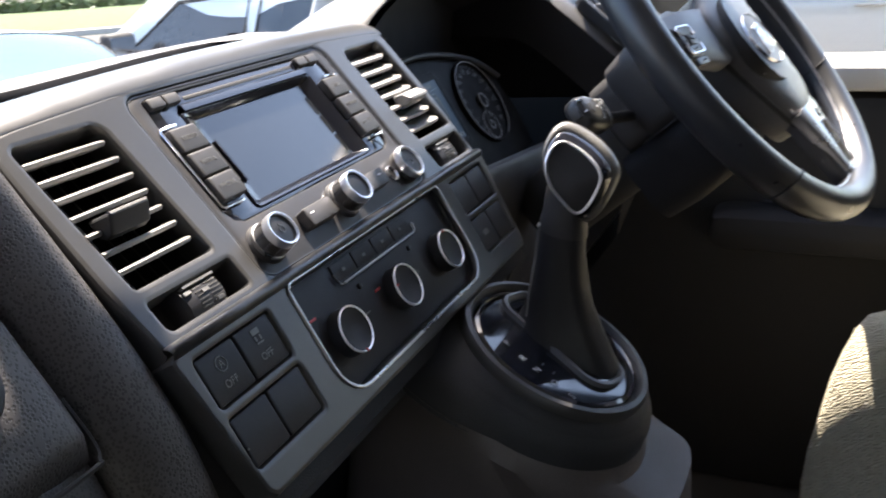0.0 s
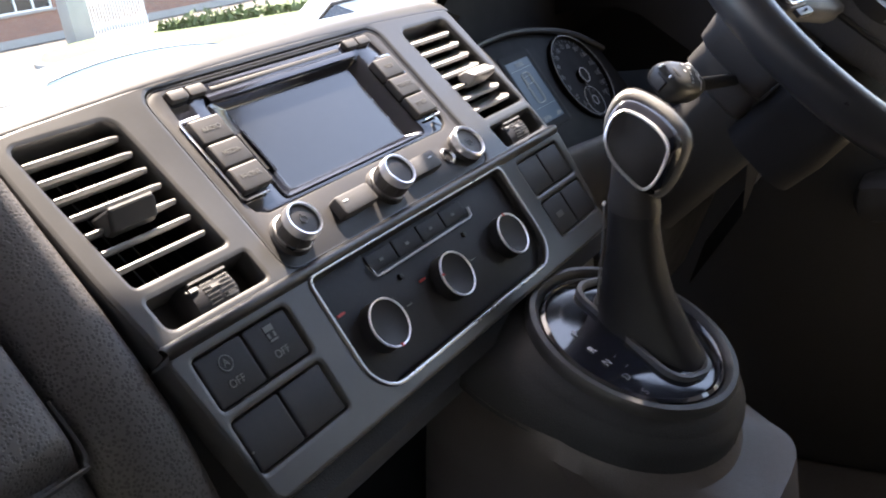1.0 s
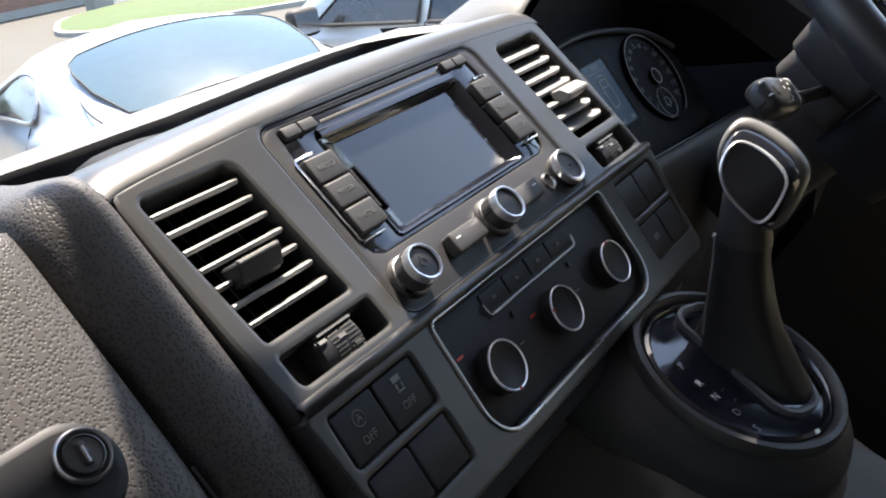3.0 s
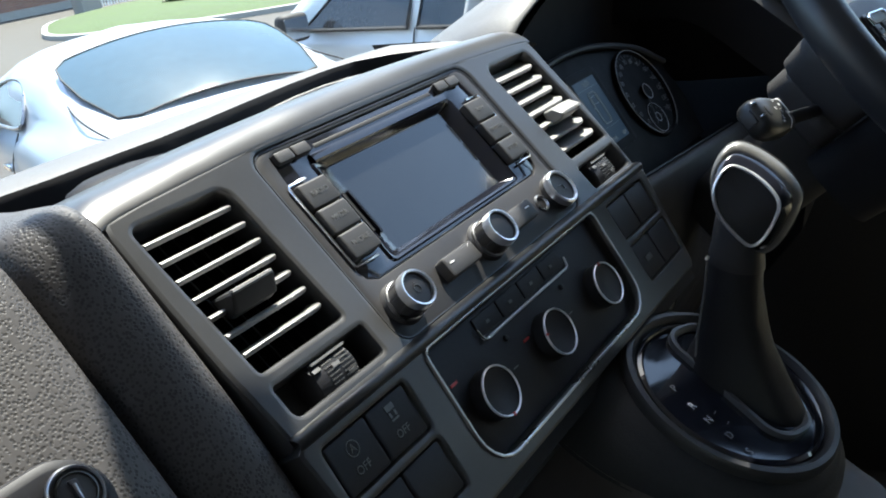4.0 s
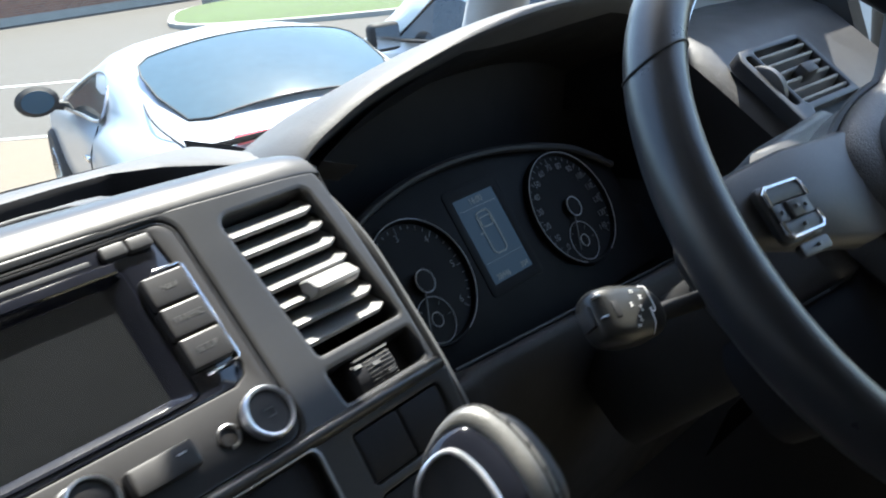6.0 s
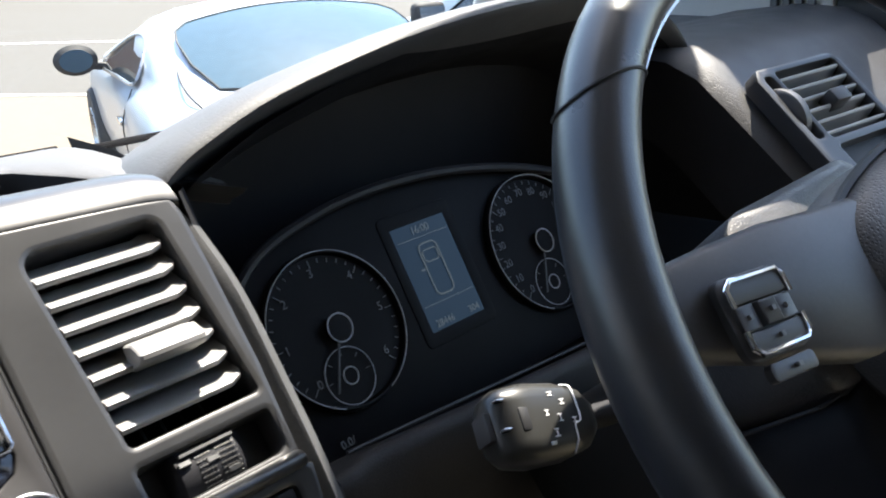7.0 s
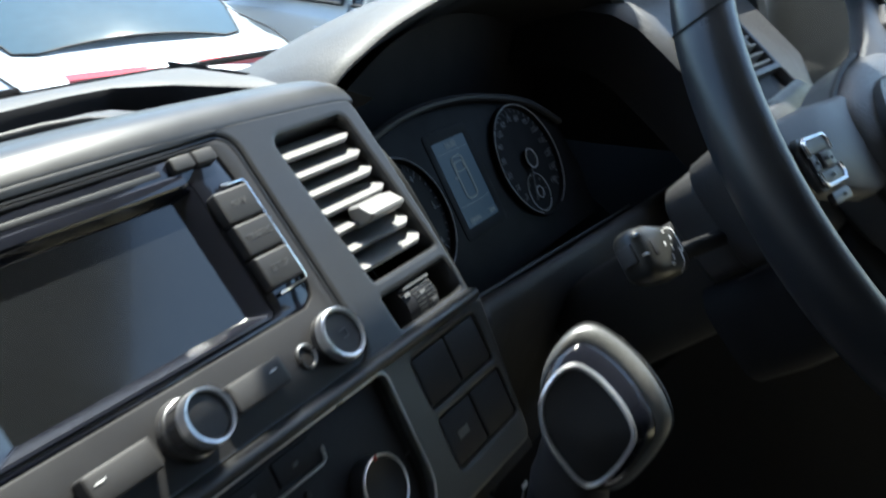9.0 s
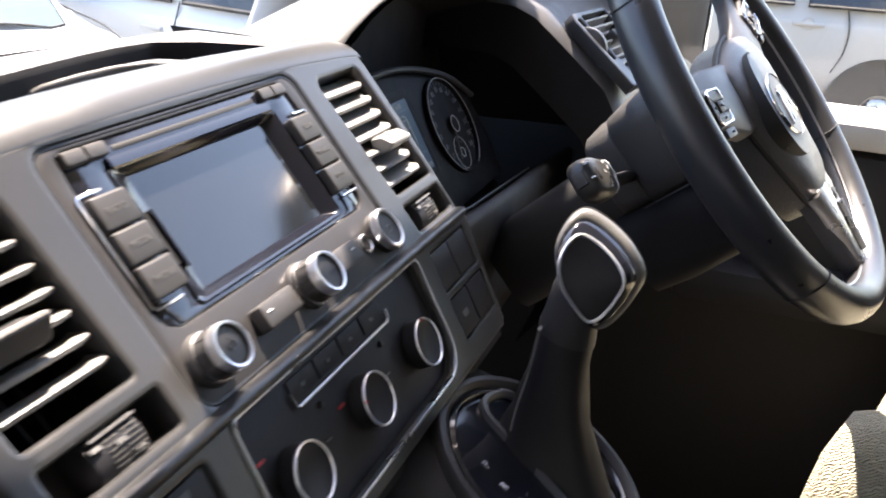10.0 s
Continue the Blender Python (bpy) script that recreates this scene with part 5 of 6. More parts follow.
structure("wall_right_pillar", loft([[Vector((x, y, 0.0)) for x, y in ((0.82, -0.76), (0.90, -0.76), (0.90, -0.92), (0.82, -0.92))], [Vector((x, y, 0.73)) for x, y in ((ROOF_EDGE - 0.02, -0.76), (ROOF_EDGE + 0.05, -0.76), (ROOF_EDGE + 0.05, -0.92), (ROOF_EDGE - 0.02, -0.92))]], closed=True, caps=True), HEADLINER, "pale door pillar", "wall")
for name, s in (("trim_left_pillar", -1), ("trim_right_pillar", 1)):
    pts = [(s * 0.83, 0.50, -0.06), (s * 0.80, 0.38, 0.20), (s * 0.76, 0.24, 0.48), (s * 0.72, 0.16, 0.74)]
    structure(name, pipe(smoothed(pts, 5), 0.038, 10), HEADLINER, "pale windscreen pillar trim", "pillar")
# unseen header; its slot lets sun onto the gear knob and column
structure("trim_header", loft([[Vector((x, y, z)) for x, y in ((-0.75, 0.03), (0.75, 0.03), (0.75, 0.045), (0.515, 0.045), (0.505, 0.06), (0.50, 0.165), (0.428, 0.165), (0.425, 0.046), (0.352, 0.046), (0.345, 0.165), (0.15, 0.165), (0.12, 0.176), (-0.75, 0.176))] for z in (0.70, 0.76)], closed=True, caps=True), HEADLINER, "unseen windscreen header, notched to let sun onto the gear knob", "trim")
# added strip narrows the header slot to a small sun gap
structure("trim_slot_blocker", box(0.338, 0.084, 0.690, 0.434, 0.172, 0.699, 0.003), HEADLINER, "unseen added strip closing the header slot to sunlight", "trim")
# added board, out of view, keeps sun off the instrument ledge
structure("trim_ledge_shade", box(0.50, 0.135, 0.684, 0.74, 0.204, 0.70, 0.006), HEADLINER, "unseen added board shading the ledge below the instruments", "trim")
windscreen = loft([[Vector((-0.82, 0.515, -0.04)), Vector((0.82, 0.515, -0.04))], [Vector((-0.72, 0.175, 0.75)), Vector((0.72, 0.175, 0.75))]])
ws = structure("window_windscreen", windscreen, CLEAR, "clear raked van windscreen", "window")
ws.visible_shadow = False

# bonnet edge and wipers beyond the glass
scuttle = thing("wiper", BASE, "black windscreen wiper at the foot of the glass", "wiper")
part("blade_holder", pipe([Vector(p) * MM for p in ((150, 524, -7), (220, 525, -7), (320, 528, -9))], [0.003, 0.005, 0.003], 8), WIPERBLACK, scuttle)
part("blade", pipe([Vector(p) * MM for p in ((140, 524, -12), (150, 524, -10), (400, 530, -16), (720, 540, -30))], 0.0035, 8), WIPERBLACK, scuttle)

# unseen mount, its outline cut so its shadow bands the passenger pad
structure("trim_mount_shade", loft([[Vector((x, y, z)) for x, y in ((0.061, 0.213), (0.068, 0.213), (0.075, 0.203), (0.079, 0.196), (0.086, 0.188), (0.092, 0.181), (0.098, 0.174), (0.104, 0.167), (0.130, 0.161), (0.130, 0.150), (0.074, 0.150), (0.064, 0.168), (0.067, 0.185), (0.066, 0.200))] for z in (0.640, 0.648)], closed=True, caps=True), RUBBER, "unseen mirror mount, outlined to cast the pad's shadow", "trim")

# driver's door
door = thing("driver_door", BASE, "dark van door trim with pale sill", "door")
part("panel", box(0.74, -0.78, FLOOR_Z, 0.84, 0.32, -0.075, 0.02), COLUMNBLACK, door, "dark door trim")
part("sill", box(0.735, -0.78, -0.072, 0.85, 0.32, -0.042, 0.008), HEADLINER, door, "pale window sill")
part("lock_pin_plate", box(0.738, -0.36, -0.044, 0.775, -0.31, -0.036, 0.003), BUTTON, door)
part("armrest", box(0.68, -0.60, -0.26, 0.76, -0.10, -0.21, 0.02), COLUMNBLACK, door)
# upper part, out of view, is added to keep sun off the side vent
quarter = part("quarter_panel", box(0.80, 0.072, -0.04, 0.84, 0.36, 0.62, 0.008), HEADLINER, door, "pale corner panel")
part("mirror_sail", loft([[Vector((x, y, z)) for y, z in ((0.071, -0.04), (-0.01, -0.04), (0.02, 0.06), (0.071, 0.26))] for x in (0.804, 0.834)], closed=True, caps=True), RUBBER, door, "black triangular mirror mount")
for k in range(4):
    part("speaker_slot", box(0.795, 0.120 - 0.011 * k, 0.035, 0.803, 0.126 - 0.011 * k, 0.17), DARK, quarter)
side_glass = structure("window_driver", loft([[Vector((0.83, -0.76, -0.04)), Vector((0.83, 0.40, -0.04))], [Vector((ROOF_EDGE + 0.01, -0.76, 0.73)), Vector((ROOF_EDGE + 0.01, 0.12, 0.73))]]), CLEAR, "clear driver's door window", "window")
side_glass.visible_shadow = False
mirror = thing("door_mirror", BASE @ pose(0.98, -0.045, 0.035, 0, 0, 14), "black door mirror outside the driver's window", "mirror")
part("housing", box(-0.10, -0.02, -0.10, 0.11, 0.09, 0.14, 0.03, 3), RUBBER, mirror)
part("mirror_glass", box(-0.070, -0.026, -0.070, 0.085, -0.021, 0.115, 0.002), CHROME, mirror, "mirror glass")
part("mirror_arm", pipe([(-0.09, 0.03, -0.09), (-0.14, 0.03, -0.13)], 0.02, 8), RUBBER, mirror)

# driver's seat
seat = thing("driver_seat", BASE @ pose(0.306, -0.238, 0.060, 0, 0, -19), "driver's seat in cream zigzag fabric", "seat")
rows = []
for x, h, dip in ((-3, -200, 0), (-1, -90, 0), (4, -52, 0), (14, -26, 0), (30, -4, 0), (52, 9, 0), (84, 11, 0), (120, -4, 6), (170, -30, 10), (230, -36, 10), (300, -20, 6), (350, 0, 0), (380, -20, 0), (386, -60, 0), (388, -200, 0)):
    rows.append([Vector((x, y, z if z < -340 else z + h * (1 if z > -300 else 0.5))) * MM for y, z in ((-10, -520), (0, -440), (3, -380), (2, -330), (-3, -292), (-12, -268), (-38, -255), (-90, -258), (-200, -286), (-540, -350))])
part("cushion", loft(rows), CREAM, seat, "cream zigzag fabric cushion", 60)
part("base", box(0.03, -0.52, FLOOR_Z, 0.36, -0.06, -0.40, 0.02), DARK, seat)
part("backrest", box(0.0, -0.74, -0.36, 0.39, -0.58, 0.34, 0.05), CHARFAB, seat)

# ---- outside ----
ASPHALT = material("asphalt", (0.066, 0.060, 0.052), 0.9, bump=0.5, bscale=90, vary=0.18, vscale=0.8)
PAVE = material("pale_concrete", (0.135, 0.108, 0.078), 0.9, bump=0.3, bscale=60, vary=0.15, vscale=1.2)
GRASS = material("grass_turf", (0.055, 0.085, 0.026), 0.9, bump=1.0, bscale=60, vary=0.35, vscale=3)
BRICK = material("brick", (0.24, 0.115, 0.08), 0.85, bump=0.4, bscale=80, vary=0.25, vscale=4)
bn, bl = BRICK.node_tree.nodes, BRICK.node_tree.links
bco, sep, com, bt = bn.new("ShaderNodeTexCoord"), bn.new("ShaderNodeSeparateXYZ"), bn.new("ShaderNodeCombineXYZ"), bn.new("ShaderNodeTexBrick")
bl.new(bco.outputs["Object"], sep.inputs[0])
bl.new(sep.outputs["X"], com.inputs["X"])
bl.new(sep.outputs["Z"], com.inputs["Y"])
bl.new(com.outputs[0], bt.inputs["Vector"])
bt.inputs["Scale"].default_value, bt.inputs["Brick Width"].default_value, bt.inputs["Row Height"].default_value, bt.inputs["Mortar Size"].default_value = 1.0, 0.225, 0.075, 0.006
bt.inputs["Color1"].default_value, bt.inputs["Color2"].default_value, bt.inputs["Mortar"].default_value = (0.26, 0.125, 0.085, 1), (0.19, 0.09, 0.065, 1), (0.30, 0.27, 0.23, 1)
bl.new(bt.outputs["Color"], bn["Principled BSDF"].inputs["Base Color"])
CONCRETE = material("grey_render", (0.30, 0.30, 0.28), 0.9, bump=0.3, bscale=50, vary=0.15, vscale=2)
WHITEWOOD = material("white_painted_metal", (0.72, 0.74, 0.72), 0.6, vary=0.08, vscale=8)
LINE = material("road_paint", (0.6, 0.6, 0.57), 0.8, vary=0.2, vscale=5)
LEAF = material("hedge_leaf", (0.07, 0.10, 0.03), 0.6, vary=0.4, vscale=8)
DARKGLASS = material("dark_window", (0.02, 0.025, 0.03), 0.08, vary=0.2, vscale=2)

ground = tagged(part("ground", box(-300, -300, -0.2, 300, 600, 0.0), ASPHALT, None), "worn grey asphalt car park and road", "ground", kind="structure")
# the road crosses ahead, from far on the passenger's side to near on the driver's side
ROAD = pose(3.95, 9.5, 0, 0, 0, -59)
tagged(part("pavement", moved(box(-22, -4.4, -0.05, 9, 0.0, 0.004), ROAD), PAVE, None), "pale concrete forecourt beside the road", "pavement", kind="structure")
tagged(part("trim_kerb", moved(box(-22, 0.0, -0.05, 9, 0.12, 0.012), ROAD), CONCRETE, None), "flush concrete kerb at the road's edge", "kerb", kind="structure")
tagged(part("road_line", moved(box(-25, 4.35, -0.05, 12, 4.46, 0.004), ROAD), LINE, None), "white painted road line", "road marking", kind="structure")
verge_pts = smoothed([(13.9, 21.2, 0), (12.5, 18.4, 0), (12.9, 15.8, 0), (14.2, 13.2, 0), (17, 10.5, 0), (23, 7.5, 0), (30, 14, 0), (22, 24, 0), (17, 24.5, 0)], 4, True)
tagged(part("grass_verge", loft([[(p.x, p.y, 0.0) for p in verge_pts], [(p.x, p.y, 0.10) for p in verge_pts], [(19 + (p.x - 19) * 0.985, 17 + (p.y - 17) * 0.985, 0.11) for p in verge_pts], [(19 + (p.x - 19) * 0.97, 17 + (p.y - 17) * 0.97, 0.14) for p in verge_pts], [(19 + (p.x - 19) * 0.05, 17 + (p.y - 17) * 0.05, 0.18) for p in verge_pts]], closed=True), GRASS, None), "grass verge beside the road", "grass verge", kind="structure")
tagged(part("trim_verge_kerb", loft([[(19 + (p.x - 19) * q, 17 + (p.y - 17) * q, z) for p in verge_pts] for q, z in ((1.012, -0.02), (1.012, 0.105), (0.990, 0.118), (0.988, 0.02))], closed=True), CONCRETE, None), "worn concrete kerb round the grass verge", "kerb", kind="structure")

# brick building across the road
bld = thing("brick_building", at(21.6, 31.1, 0) @ pose(0, 0, 0, 0, 0, -3), "low brown brick building with white-framed windows", "building")
wins = [(-9.6, 1.15, 1.7), (-5.8, 1.15, 1.75), (-2.75, 1.15, 2.9), (2.6, 1.15, 2.9), (7.6, 1.15, 2.9)]
holes = [rr(x, z, x + w, z + 1.25, 0.01, 1) for x, z, w in wins]
part("wall", plate([(-16, 0), (14, 0), (14, 4.2), (-16, 4.2)], holes, 0.3, 0.0), BRICK, bld, "brown brick wall")
part("plinth", box(-16, -0.05, 0, 14, 0.0, 0.28), CONCRETE, bld)
part("roof", box(-16.3, -0.3, 4.2, 14.3, 7, 4.5), CONCRETE, bld)
for x, z, w in wins:
    wd = part("window", box(x, 0.12, z, x + w, 0.14, z + 1.25), DARKGLASS, bld, "dark window pane")
    bars = [box(x, 0.05, z, x + w, 0.13, z + 0.07), box(x, 0.05, z + 1.18, x + w, 0.13, z + 1.25)]
    n = max(2, round(w / 0.75))
    for k in range(n + 1):
        cx = x + (w - 0.06) * k / n
        bars.append(box(cx, 0.05, z, cx + 0.06, 0.13, z + 1.25))
    part("window_frame", merged(*bars), WHITEWOOD, wd, "white window frame")
    part("sill", box(x - 0.08, -0.06, z - 0.08, x + w + 0.08, 0.12, z - 0.005), CONCRETE, wd)
part("return_wall", box(13.7, 0.3, 0, 14, 7, 4.2), BRICK, bld)

# picket fence with grey post
fence = thing("picket_fence", at(19.4, 26.0, 0) @ pose(0, 0, 0, 0, 0, 2), "white metal picket fence beside a grey post", "fence")
part("post", box(-0.85, -0.1, 0, -0.1, 0.4, 2.6, 0.02), CONCRETE, fence, "grey rendered post")
for k in range(20):
    part("picket", box(0.12 * k, 0, 0.1, 0.12 * k + 0.05, 0.03, 1.35 + 0.03 * math.sin(k * 2.1)), WHITEWOOD, fence)
for z in (0.35, 1.1):
    part("rail", box(-0.1, 0.03, z, 2.4, 0.06, z + 0.06), WHITEWOOD, fence)

# hedge: many small leaves
rng = random.Random(7)
bm = bmesh.new()
for k in range(4000):
    u = rng.random()
    x, y = 17.6 + 1.2 * u + 9 * u * u, 20.5 - 9.5 * u + rng.gauss(0, 0.25)
    z = abs(rng.gauss(0, 0.16)) * (0.8 + 0.3 * math.sin(9 * u))
    s = rng.uniform(0.06, 0.14)
    q = Euler((rng.uniform(0, 3), rng.uniform(0, 3), rng.uniform(0, 3))).to_matrix()
    vs = [bm.verts.new(Vector((x, y, z + 0.1)) + q @ Vector(c) * s) for c in ((-1, 0, 0), (0, -0.5, 0.1), (1, 0, 0), (0, 0.5, 0.1))]
    bm.faces.new(vs)
tagged(part("hedge", bm, LEAF, None, "", 0), "low uneven green hedge on the verge", "hedge", kind="stuff")
tagged(part("backdrop", box(-120, 60, 0, 160, 61, 9), LEAF, None), "far dark tree line", "backdrop", kind="structure")


# ---- parked cars ----


def tyre_wheel(parent, x, y, z, r, w, side):
    wh = part("wheel", moved(lathe([(r * 0.62, -w / 2), (r * 0.95, -w / 2), (r, -w / 2 + 0.02), (r, w / 2 - 0.02), (r * 0.95, w / 2), (r * 0.62, w / 2)], 36), at(x, y, z) @ Matrix.Rotation(radians(90), 4, "Z")), TYRE, parent)
    part("rim", moved(lathe([(r * 0.64, -w / 2 + 0.01), (r * 0.6, -w / 2 - 0.005), (r * 0.5, 0), (0.08, -w / 2 + 0.03), (0, -w / 2 + 0.02)], 30), at(x, y, z) @ Matrix.Rotation(radians(90 * side), 4, "Z")), SATIN, wh)


def body(sections, n):
    """Car skin: sections along the length (y), each a half profile of (x, z) from sill to roof centre, mirrored."""
    rows = []
    for y, half in sections:
        pts = smoothed([(x, 0, z) for x, z in half], n)
        left = [(-p.x, y, p.z) for p in pts]
        rows.append(left + [(p.x, y, p.z) for p in reversed(pts[:-1])])
    return rows


coupe = thing("silver_coupe", at(2.595, 2.975, 0) @ pose(0, 0, 0, 0, 0, -20) @ Matrix.Diagonal((0.90, 0.82, 0.99, 1)), "silver two-door coupe with sloping rear window, parked", "car")
# origin below the foot of its rear window, heading +y
S = [
    (-0.62, [(0.50, 0.42), (0.60, 0.50), (0.62, 0.66), (0.55, 0.80), (0.30, 0.86), (0.0, 0.88)]),
    (-0.52, [(0.70, 0.36), (0.78, 0.48), (0.78, 0.68), (0.66, 0.86), (0.36, 0.92), (0.0, 0.935)]),
    (-0.25, [(0.82, 0.30), (0.90, 0.48), (0.90, 0.72), (0.76, 0.90), (0.40, 0.945), (0.0, 0.955)]),
    (0.0, [(0.84, 0.28), (0.93, 0.48), (0.93, 0.76), (0.78, 0.91), (0.50, 0.945), (0.0, 0.96)]),
    (0.35, [(0.84, 0.28), (0.93, 0.48), (0.93, 0.78), (0.79, 0.93), (0.64, 1.02), (0.0, 1.08)]),
    (0.75, [(0.84, 0.28), (0.92, 0.48), (0.92, 0.79), (0.81, 0.92), (0.66, 1.11), (0.0, 1.19)]),
    (1.15, [(0.84, 0.28), (0.91, 0.48), (0.91, 0.78), (0.83, 0.90), (0.64, 1.17), (0.0, 1.25)]),
    (1.6, [(0.84, 0.28), (0.90, 0.48), (0.90, 0.77), (0.84, 0.88), (0.62, 1.17), (0.0, 1.25)]),
    (2.1, [(0.84, 0.28), (0.90, 0.48), (0.90, 0.77), (0.84, 0.88), (0.66, 1.07), (0.0, 1.14)]),
    (2.6, [(0.84, 0.28), (0.90, 0.48), (0.90, 0.76), (0.84, 0.86), (0.74, 0.93), (0.0, 0.97)]),
    (3.1, [(0.84, 0.28), (0.90, 0.48), (0.90, 0.74), (0.82, 0.82), (0.50, 0.86), (0.0, 0.88)]),
    (3.7, [(0.76, 0.28), (0.84, 0.46), (0.84, 0.66), (0.74, 0.74), (0.40, 0.78), (0.0, 0.80)]),
    (3.98, [(0.45, 0.34), (0.52, 0.46), (0.52, 0.56), (0.46, 0.62), (0.30, 0.65), (0.0, 0.66)]),
]
skin = part("body", loft(body(S, 4), caps=True), SILVER, coupe, "silver painted bodywork", 50)
# rear window, a curved pane just proud of the roof slope
rows = []
for y, w, z0 in ((0.00, 0.46, 0.960), (0.05, 0.56, 0.982), (0.35, 0.63, 1.082), (0.62, 0.64, 1.160), (0.76, 0.62, 1.195), (0.83, 0.55, 1.208)):
    rows.append([(w * k / 8, y, z0 + 0.034 - 0.075 * abs(w * k / 8 / 0.64) ** 2.0) for k in range(-8, 9)])
part("rear_window", loft(rows), TINTED, coupe, "blue-tinted rear glass", 60)
part("rear_window_seal", pipe([r[0] for r in rows] + rows[-1][1:-1] + [r[-1] for r in reversed(rows)] + rows[0][::-1][1:-1], 0.006, 6, closed=True), RUBBER, coupe)
for s in (-1, 1):
    pane = [Vector((s * x, y, z)) for y, x, z in ((0.92, 0.83, 0.905), (1.4, 0.858, 0.895), (2.15, 0.868, 0.875), (1.95, 0.79, 0.98), (1.6, 0.70, 1.075), (1.2, 0.70, 1.085), (0.98, 0.76, 1.0))]
    bm = bmesh.new()
    bm.faces.new([bm.verts.new(p + Vector((s * 0.022, 0, 0.012))) for p in pane])
    part("side_window", bm, DARKGLASS, coupe, "dark side window")
    part("window_trim", pipe(smoothed([p + Vector((s * 0.022, 0, 0.012)) for p in pane], 4, True), 0.009, 6, closed=True), SATIN, coupe, "bright window trim")
    mir = part("door_mirror", moved(lathe([(0, -0.06), (0.08, -0.055), (0.115, -0.02), (0.11, 0.03), (0.06, 0.09), (0, 0.10)], 24), at(s * 1.05, 2.02, 0.95) @ Matrix.Diagonal((1.15, 1, 0.75, 1))), RUBBER, coupe, "dark door mirror")
    part("mirror_glass", moved(lathe([(0, -0.066), (0.085, -0.064)], 24), at(s * 1.05, 2.02, 0.95) @ Matrix.Diagonal((1.15, 1, 0.75, 1))), TINTED, mir, "mirror glass")
    part("mirror_arm", pipe([(s * 0.86, 2.05, 0.89), (s * 1.0, 2.04, 0.92)], 0.025, 8), RUBBER, mir)
    rows = []
    for y, x, z in ((-0.50, 0.66, 0.80), (-0.44, 0.74, 0.815), (-0.30, 0.84, 0.80)):
        rows.append([(s * (x + dx), y - dy, z + dz) for dx, dy, dz in ((0.02, 0.0, 0.06), (0.045, 0.02, 0.02), (0.045, 0.02, -0.05), (0.02, 0.02, -0.09))])
    part("tail_lamp", loft(rows), REDLENS, coupe, "red tail lamp")
    part("door_seam", pipe(smoothed([(s * 0.925, 0.95, 0.5), (s * 0.935, 0.98, 0.72), (s * 0.86, 0.95, 0.89)], 5), 0.004, 6), RUBBER, coupe)
    part("door_handle", box(s * 0.93 - 0.015, 1.05, 0.70, s * 0.93 + 0.015, 1.2, 0.73, 0.008), CHROME, coupe)
    for y in (-0.02 + 0.25, 3.05):
        tyre_wheel(coupe, s * 0.82, y, 0.33, 0.33, 0.24, s)
    part("boot_seam", pipe(smoothed([(s * 0.63, 0.72, 1.09), (s * 0.70, 0.35, 1.005), (s * 0.72, -0.05, 0.955), (s * 0.66, -0.45, 0.885)], 6), 0.005, 6), RUBBER, coupe)
part("tail_strip", loft([[(0.5 * k / 6, -0.50 - 0.02 * abs(k) / 6 * -1, 0.938), (0.5 * k / 6, -0.545, 0.925), (0.5 * k / 6, -0.55, 0.905)] for k in range(-6, 7)]), REDLENS, coupe, "thin red lamp strip")
for s, y in ((-0.32, 1.25), (0.32, 1.25)):
    part("head_restraint", box(s - 0.13, y, 0.88, s + 0.13, y + 0.1, 1.05, 0.04, 3), DARK, coupe, "dark seat seen through the rear glass")

# second car: pale hatchback
hatch = thing("pale_hatchback", at(3.67, 1.72, 0) @ pose(0, 0, 0, 0, 0, -15) @ at(0.82, 0, 0), "pale silver-green hatchback with red tail lamp, parked", "car")
S2 = [
    (-0.12, [(0.60, 0.40), (0.68, 0.55), (0.68, 0.85), (0.62, 1.05), (0.50, 1.18), (0.0, 1.22)]),
    (0.0, [(0.74, 0.34), (0.82, 0.52), (0.82, 0.85), (0.74, 1.02), (0.58, 1.32), (0.0, 1.38)]),
    (0.5, [(0.76, 0.28), (0.84, 0.50), (0.84, 0.84), (0.78, 0.96), (0.60, 1.38), (0.0, 1.45)]),
    (1.6, [(0.76, 0.28), (0.84, 0.50), (0.84, 0.84), (0.80, 0.94), (0.60, 1.40), (0.0, 1.46)]),
    (2.2, [(0.76, 0.28), (0.84, 0.50), (0.84, 0.84), (0.80, 0.93), (0.64, 1.30), (0.0, 1.36)]),
    (2.8, [(0.76, 0.28), (0.84, 0.50), (0.84, 0.82), (0.78, 0.90), (0.70, 0.96), (0.0, 1.0)]),
    (3.6, [(0.70, 0.28), (0.78, 0.46), (0.78, 0.70), (0.68, 0.80), (0.40, 0.84), (0.0, 0.86)]),
]
part("body", loft(body(S2, 4), caps=True), WHITEPAINT, hatch, "pale painted bodywork", 50)


def side_panes(car, s, panes, out=0.012):
    for pane in panes:
        bm = bmesh.new()
        bm.faces.new([bm.verts.new((s * (x + out), y, z)) for y, x, z in pane])
        part("side_window", bm, DARKGLASS, car, "dark side window")
        part("window_seal", pipe([(s * (x + out), y, z) for y, x, z in pane], 0.014, 6, closed=True), RUBBER, car)


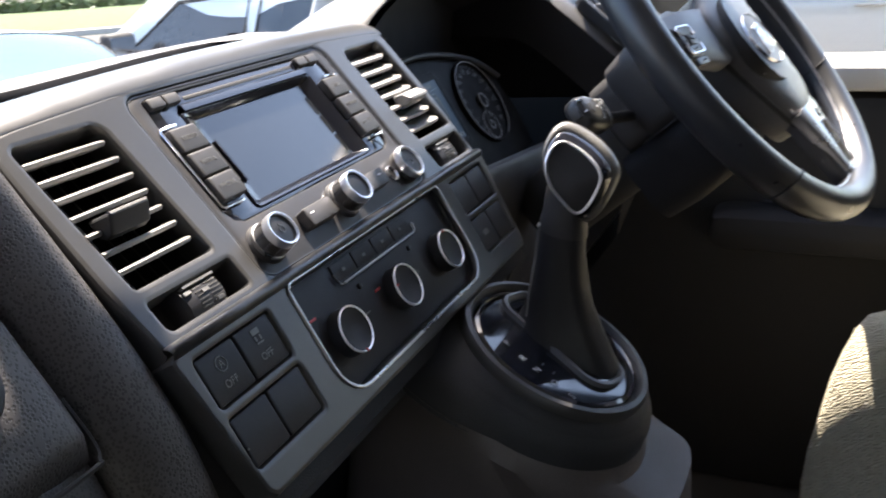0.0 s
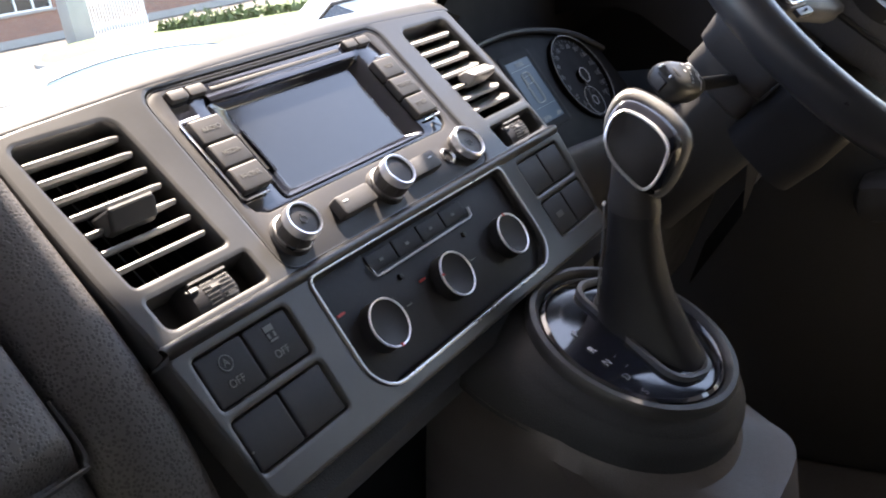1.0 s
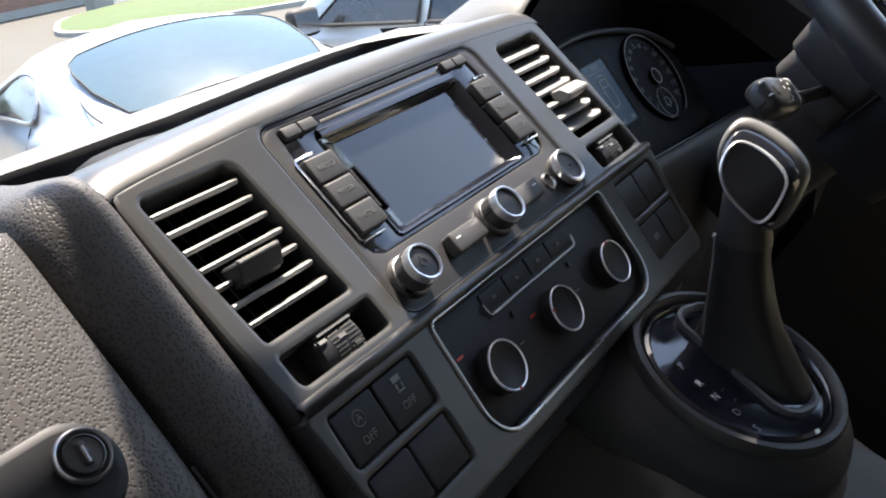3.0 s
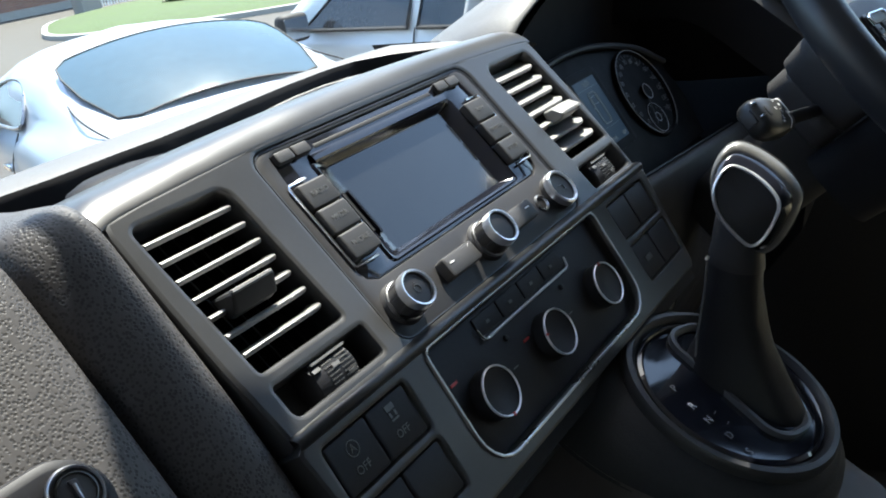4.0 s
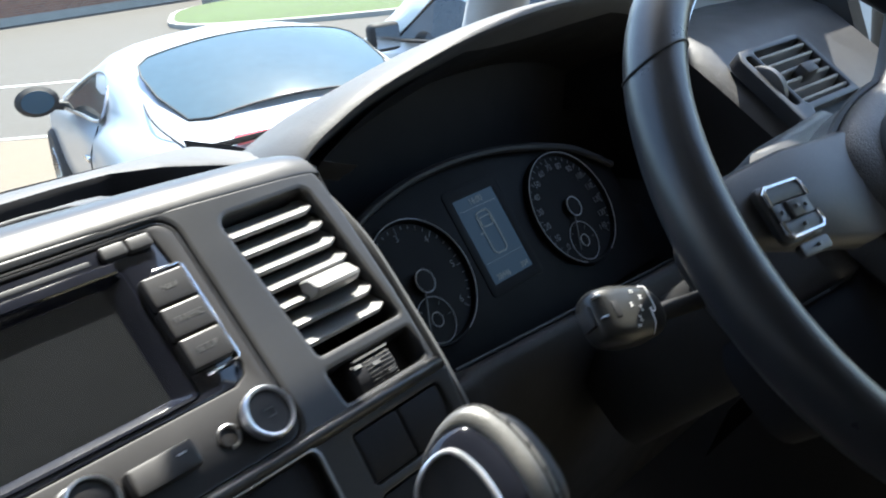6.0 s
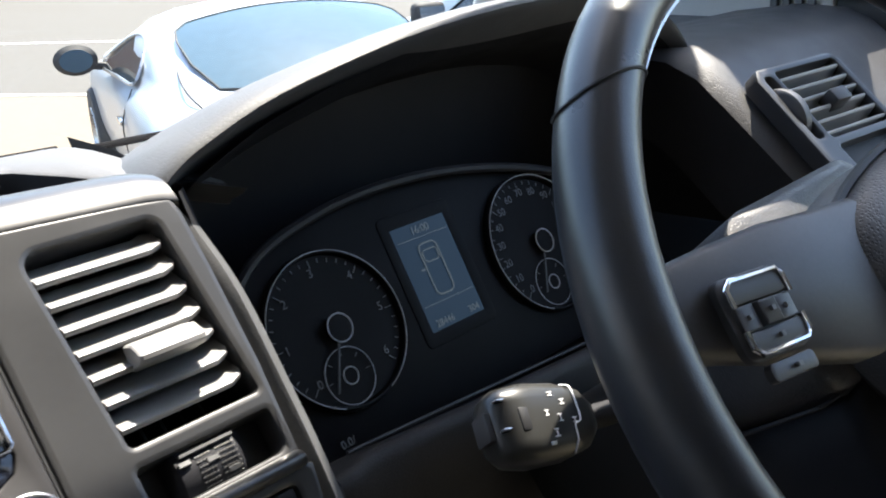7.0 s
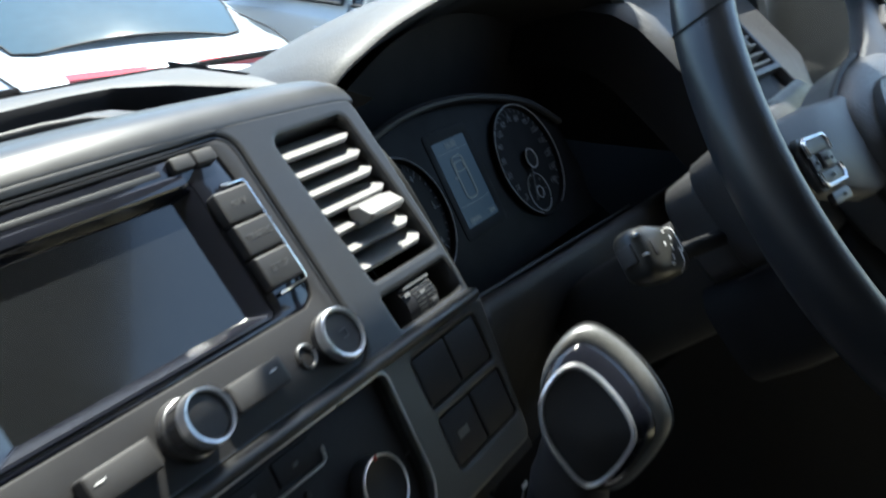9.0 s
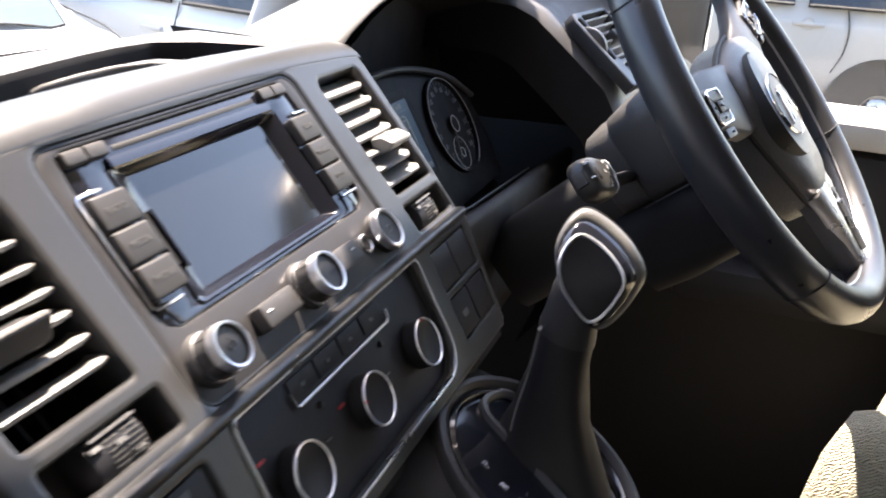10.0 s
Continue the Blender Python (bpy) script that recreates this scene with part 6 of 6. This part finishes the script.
for s in (-1, 1):
    side_panes(hatch, s, [[(0.25, 0.80, 0.98), (1.15, 0.80, 0.97), (1.15, 0.655, 1.30), (0.42, 0.655, 1.30)], [(1.25, 0.80, 0.97), (2.3, 0.81, 0.96), (1.9, 0.685, 1.25), (1.25, 0.655, 1.30)]], 0.02)
    m2 = part("door_mirror", box(min(s * 0.88, s * 1.10), 2.12, 0.92, max(s * 0.88, s * 1.10), 2.22, 1.10, 0.04, 3), RUBBER, hatch, "black door mirror")
    part("mirror_glass", box(min(s * 0.905, s * 1.075), 2.112, 0.945, max(s * 0.905, s * 1.075), 2.118, 1.075), CHROME, m2)
    part("door_handle", box(s * 0.845 - 0.015, 1.30, 0.80, s * 0.845 + 0.015, 1.48, 0.83, 0.01), WHITEPAINT, hatch)
    part("door_seam", pipe([(s * 0.842, 1.2, 0.35), (s * 0.846, 1.2, 0.84), (s * 0.80, 1.2, 0.97)], 0.005, 6), RUBBER, hatch)
    part("tail_lamp", box(min(s * 0.66, s * 0.83), -0.10, 0.82, max(s * 0.66, s * 0.83), 0.10, 1.12, 0.03), REDLENS, hatch, "red tail lamp")
    for y in (0.55, 3.0):
        tyre_wheel(hatch, s * 0.74, y, 0.31, 0.31, 0.2, s)

# third car, on the driver's side
estate = thing("silver_estate", at(7.85, -1.70, 0), "warm silver estate car parked beyond the driver's door", "car")
S3 = [(y - 0.3, [(x * 1.0, z * 1.02) for x, z in h]) for y, h in ((0.0, S2[1][1]), (0.6, S2[2][1]), (2.2, S2[3][1]), (2.8, S2[4][1]), (3.5, S2[5][1]), (4.4, S2[6][1]))]
part("body", loft(body(S3, 4), caps=True), ESTATEPAINT, estate, "warm silver painted bodywork", 50)
for s in (-1, 1):
    side_panes(estate, s, [[(0.35, 0.82, 1.02), (1.35, 0.82, 1.01), (1.35, 0.66, 1.33), (0.6, 0.66, 1.33)], [(1.45, 0.82, 1.01), (2.9, 0.82, 1.0), (2.4, 0.69, 1.28), (1.45, 0.66, 1.33)]], 0.02)
    for y in (1.22, 2.45):
        h = part("door_handle", merged(box(s * 0.86 - 0.012, y, 0.865, s * 0.86 + 0.012, y + 0.22, 0.895, 0.01), moved(lathe([(0.045, -0.012), (0.04, 0.012), (0, 0.014)], 20), at(s * 0.843, y + 0.11, 0.88) @ Matrix.Rotation(radians(90), 4, "Z"))), ESTATEPAINT, estate, "body-coloured door handle")
        part("door_seam", pipe(smoothed([(s * 0.842, y - 0.10, 0.55), (s * 0.85, y - 0.16, 0.70), (s * 0.848, y - 0.17, 0.86), (s * 0.815, y - 0.14, 1.0)], 5), 0.006, 6), RUBBER, estate)
    for y in (0.75, 3.35):
        tyre_wheel(estate, s * 0.74, y, 0.32, 0.32, 0.21, s)
        # near-black disc over the wheel, standing for the arch's shade
        part("arch", moved(lathe([(0.13, -0.01), (0.39, -0.012), (0.39, 0.012), (0.13, 0.012)], 36), at(s * 0.845, y, 0.30) @ Matrix.Rotation(radians(90), 4, "Z")), DEEP, estate, "black disc painted as the shade of the wheel arch")

# plain outer body of the van below the cabin
VANPAINT = material("dark_van_paint", (0.05, 0.055, 0.065), 0.4, metal=0.2, vary=0.05, vscale=3, coat=0.3)
van = thing("van_body", at(0, 0, 0), "dark van body below the cabin, standing on the car park", "van")
part("lower_body", box(-0.93, -1.98, 0.26, 0.93, 0.62, 0.775, 0.03), VANPAINT, van)
part("bonnet", loft([[(x, y, z) for x, z in rr(-w, 0.30, w, top, (0.05, 0.05, 0.12, 0.12), 4)] for y, w, top in ((0.53, 0.90, 1.26), (0.80, 0.88, 1.10), (1.05, 0.82, 0.90), (1.15, 0.74, 0.70))], closed=True, caps=True), VANPAINT, van, "", 50)
for s in (-1, 1):
    for y in (-1.45, 0.55):
        tyre_wheel(van, s * 0.83, y, 0.33, 0.33, 0.22, s)
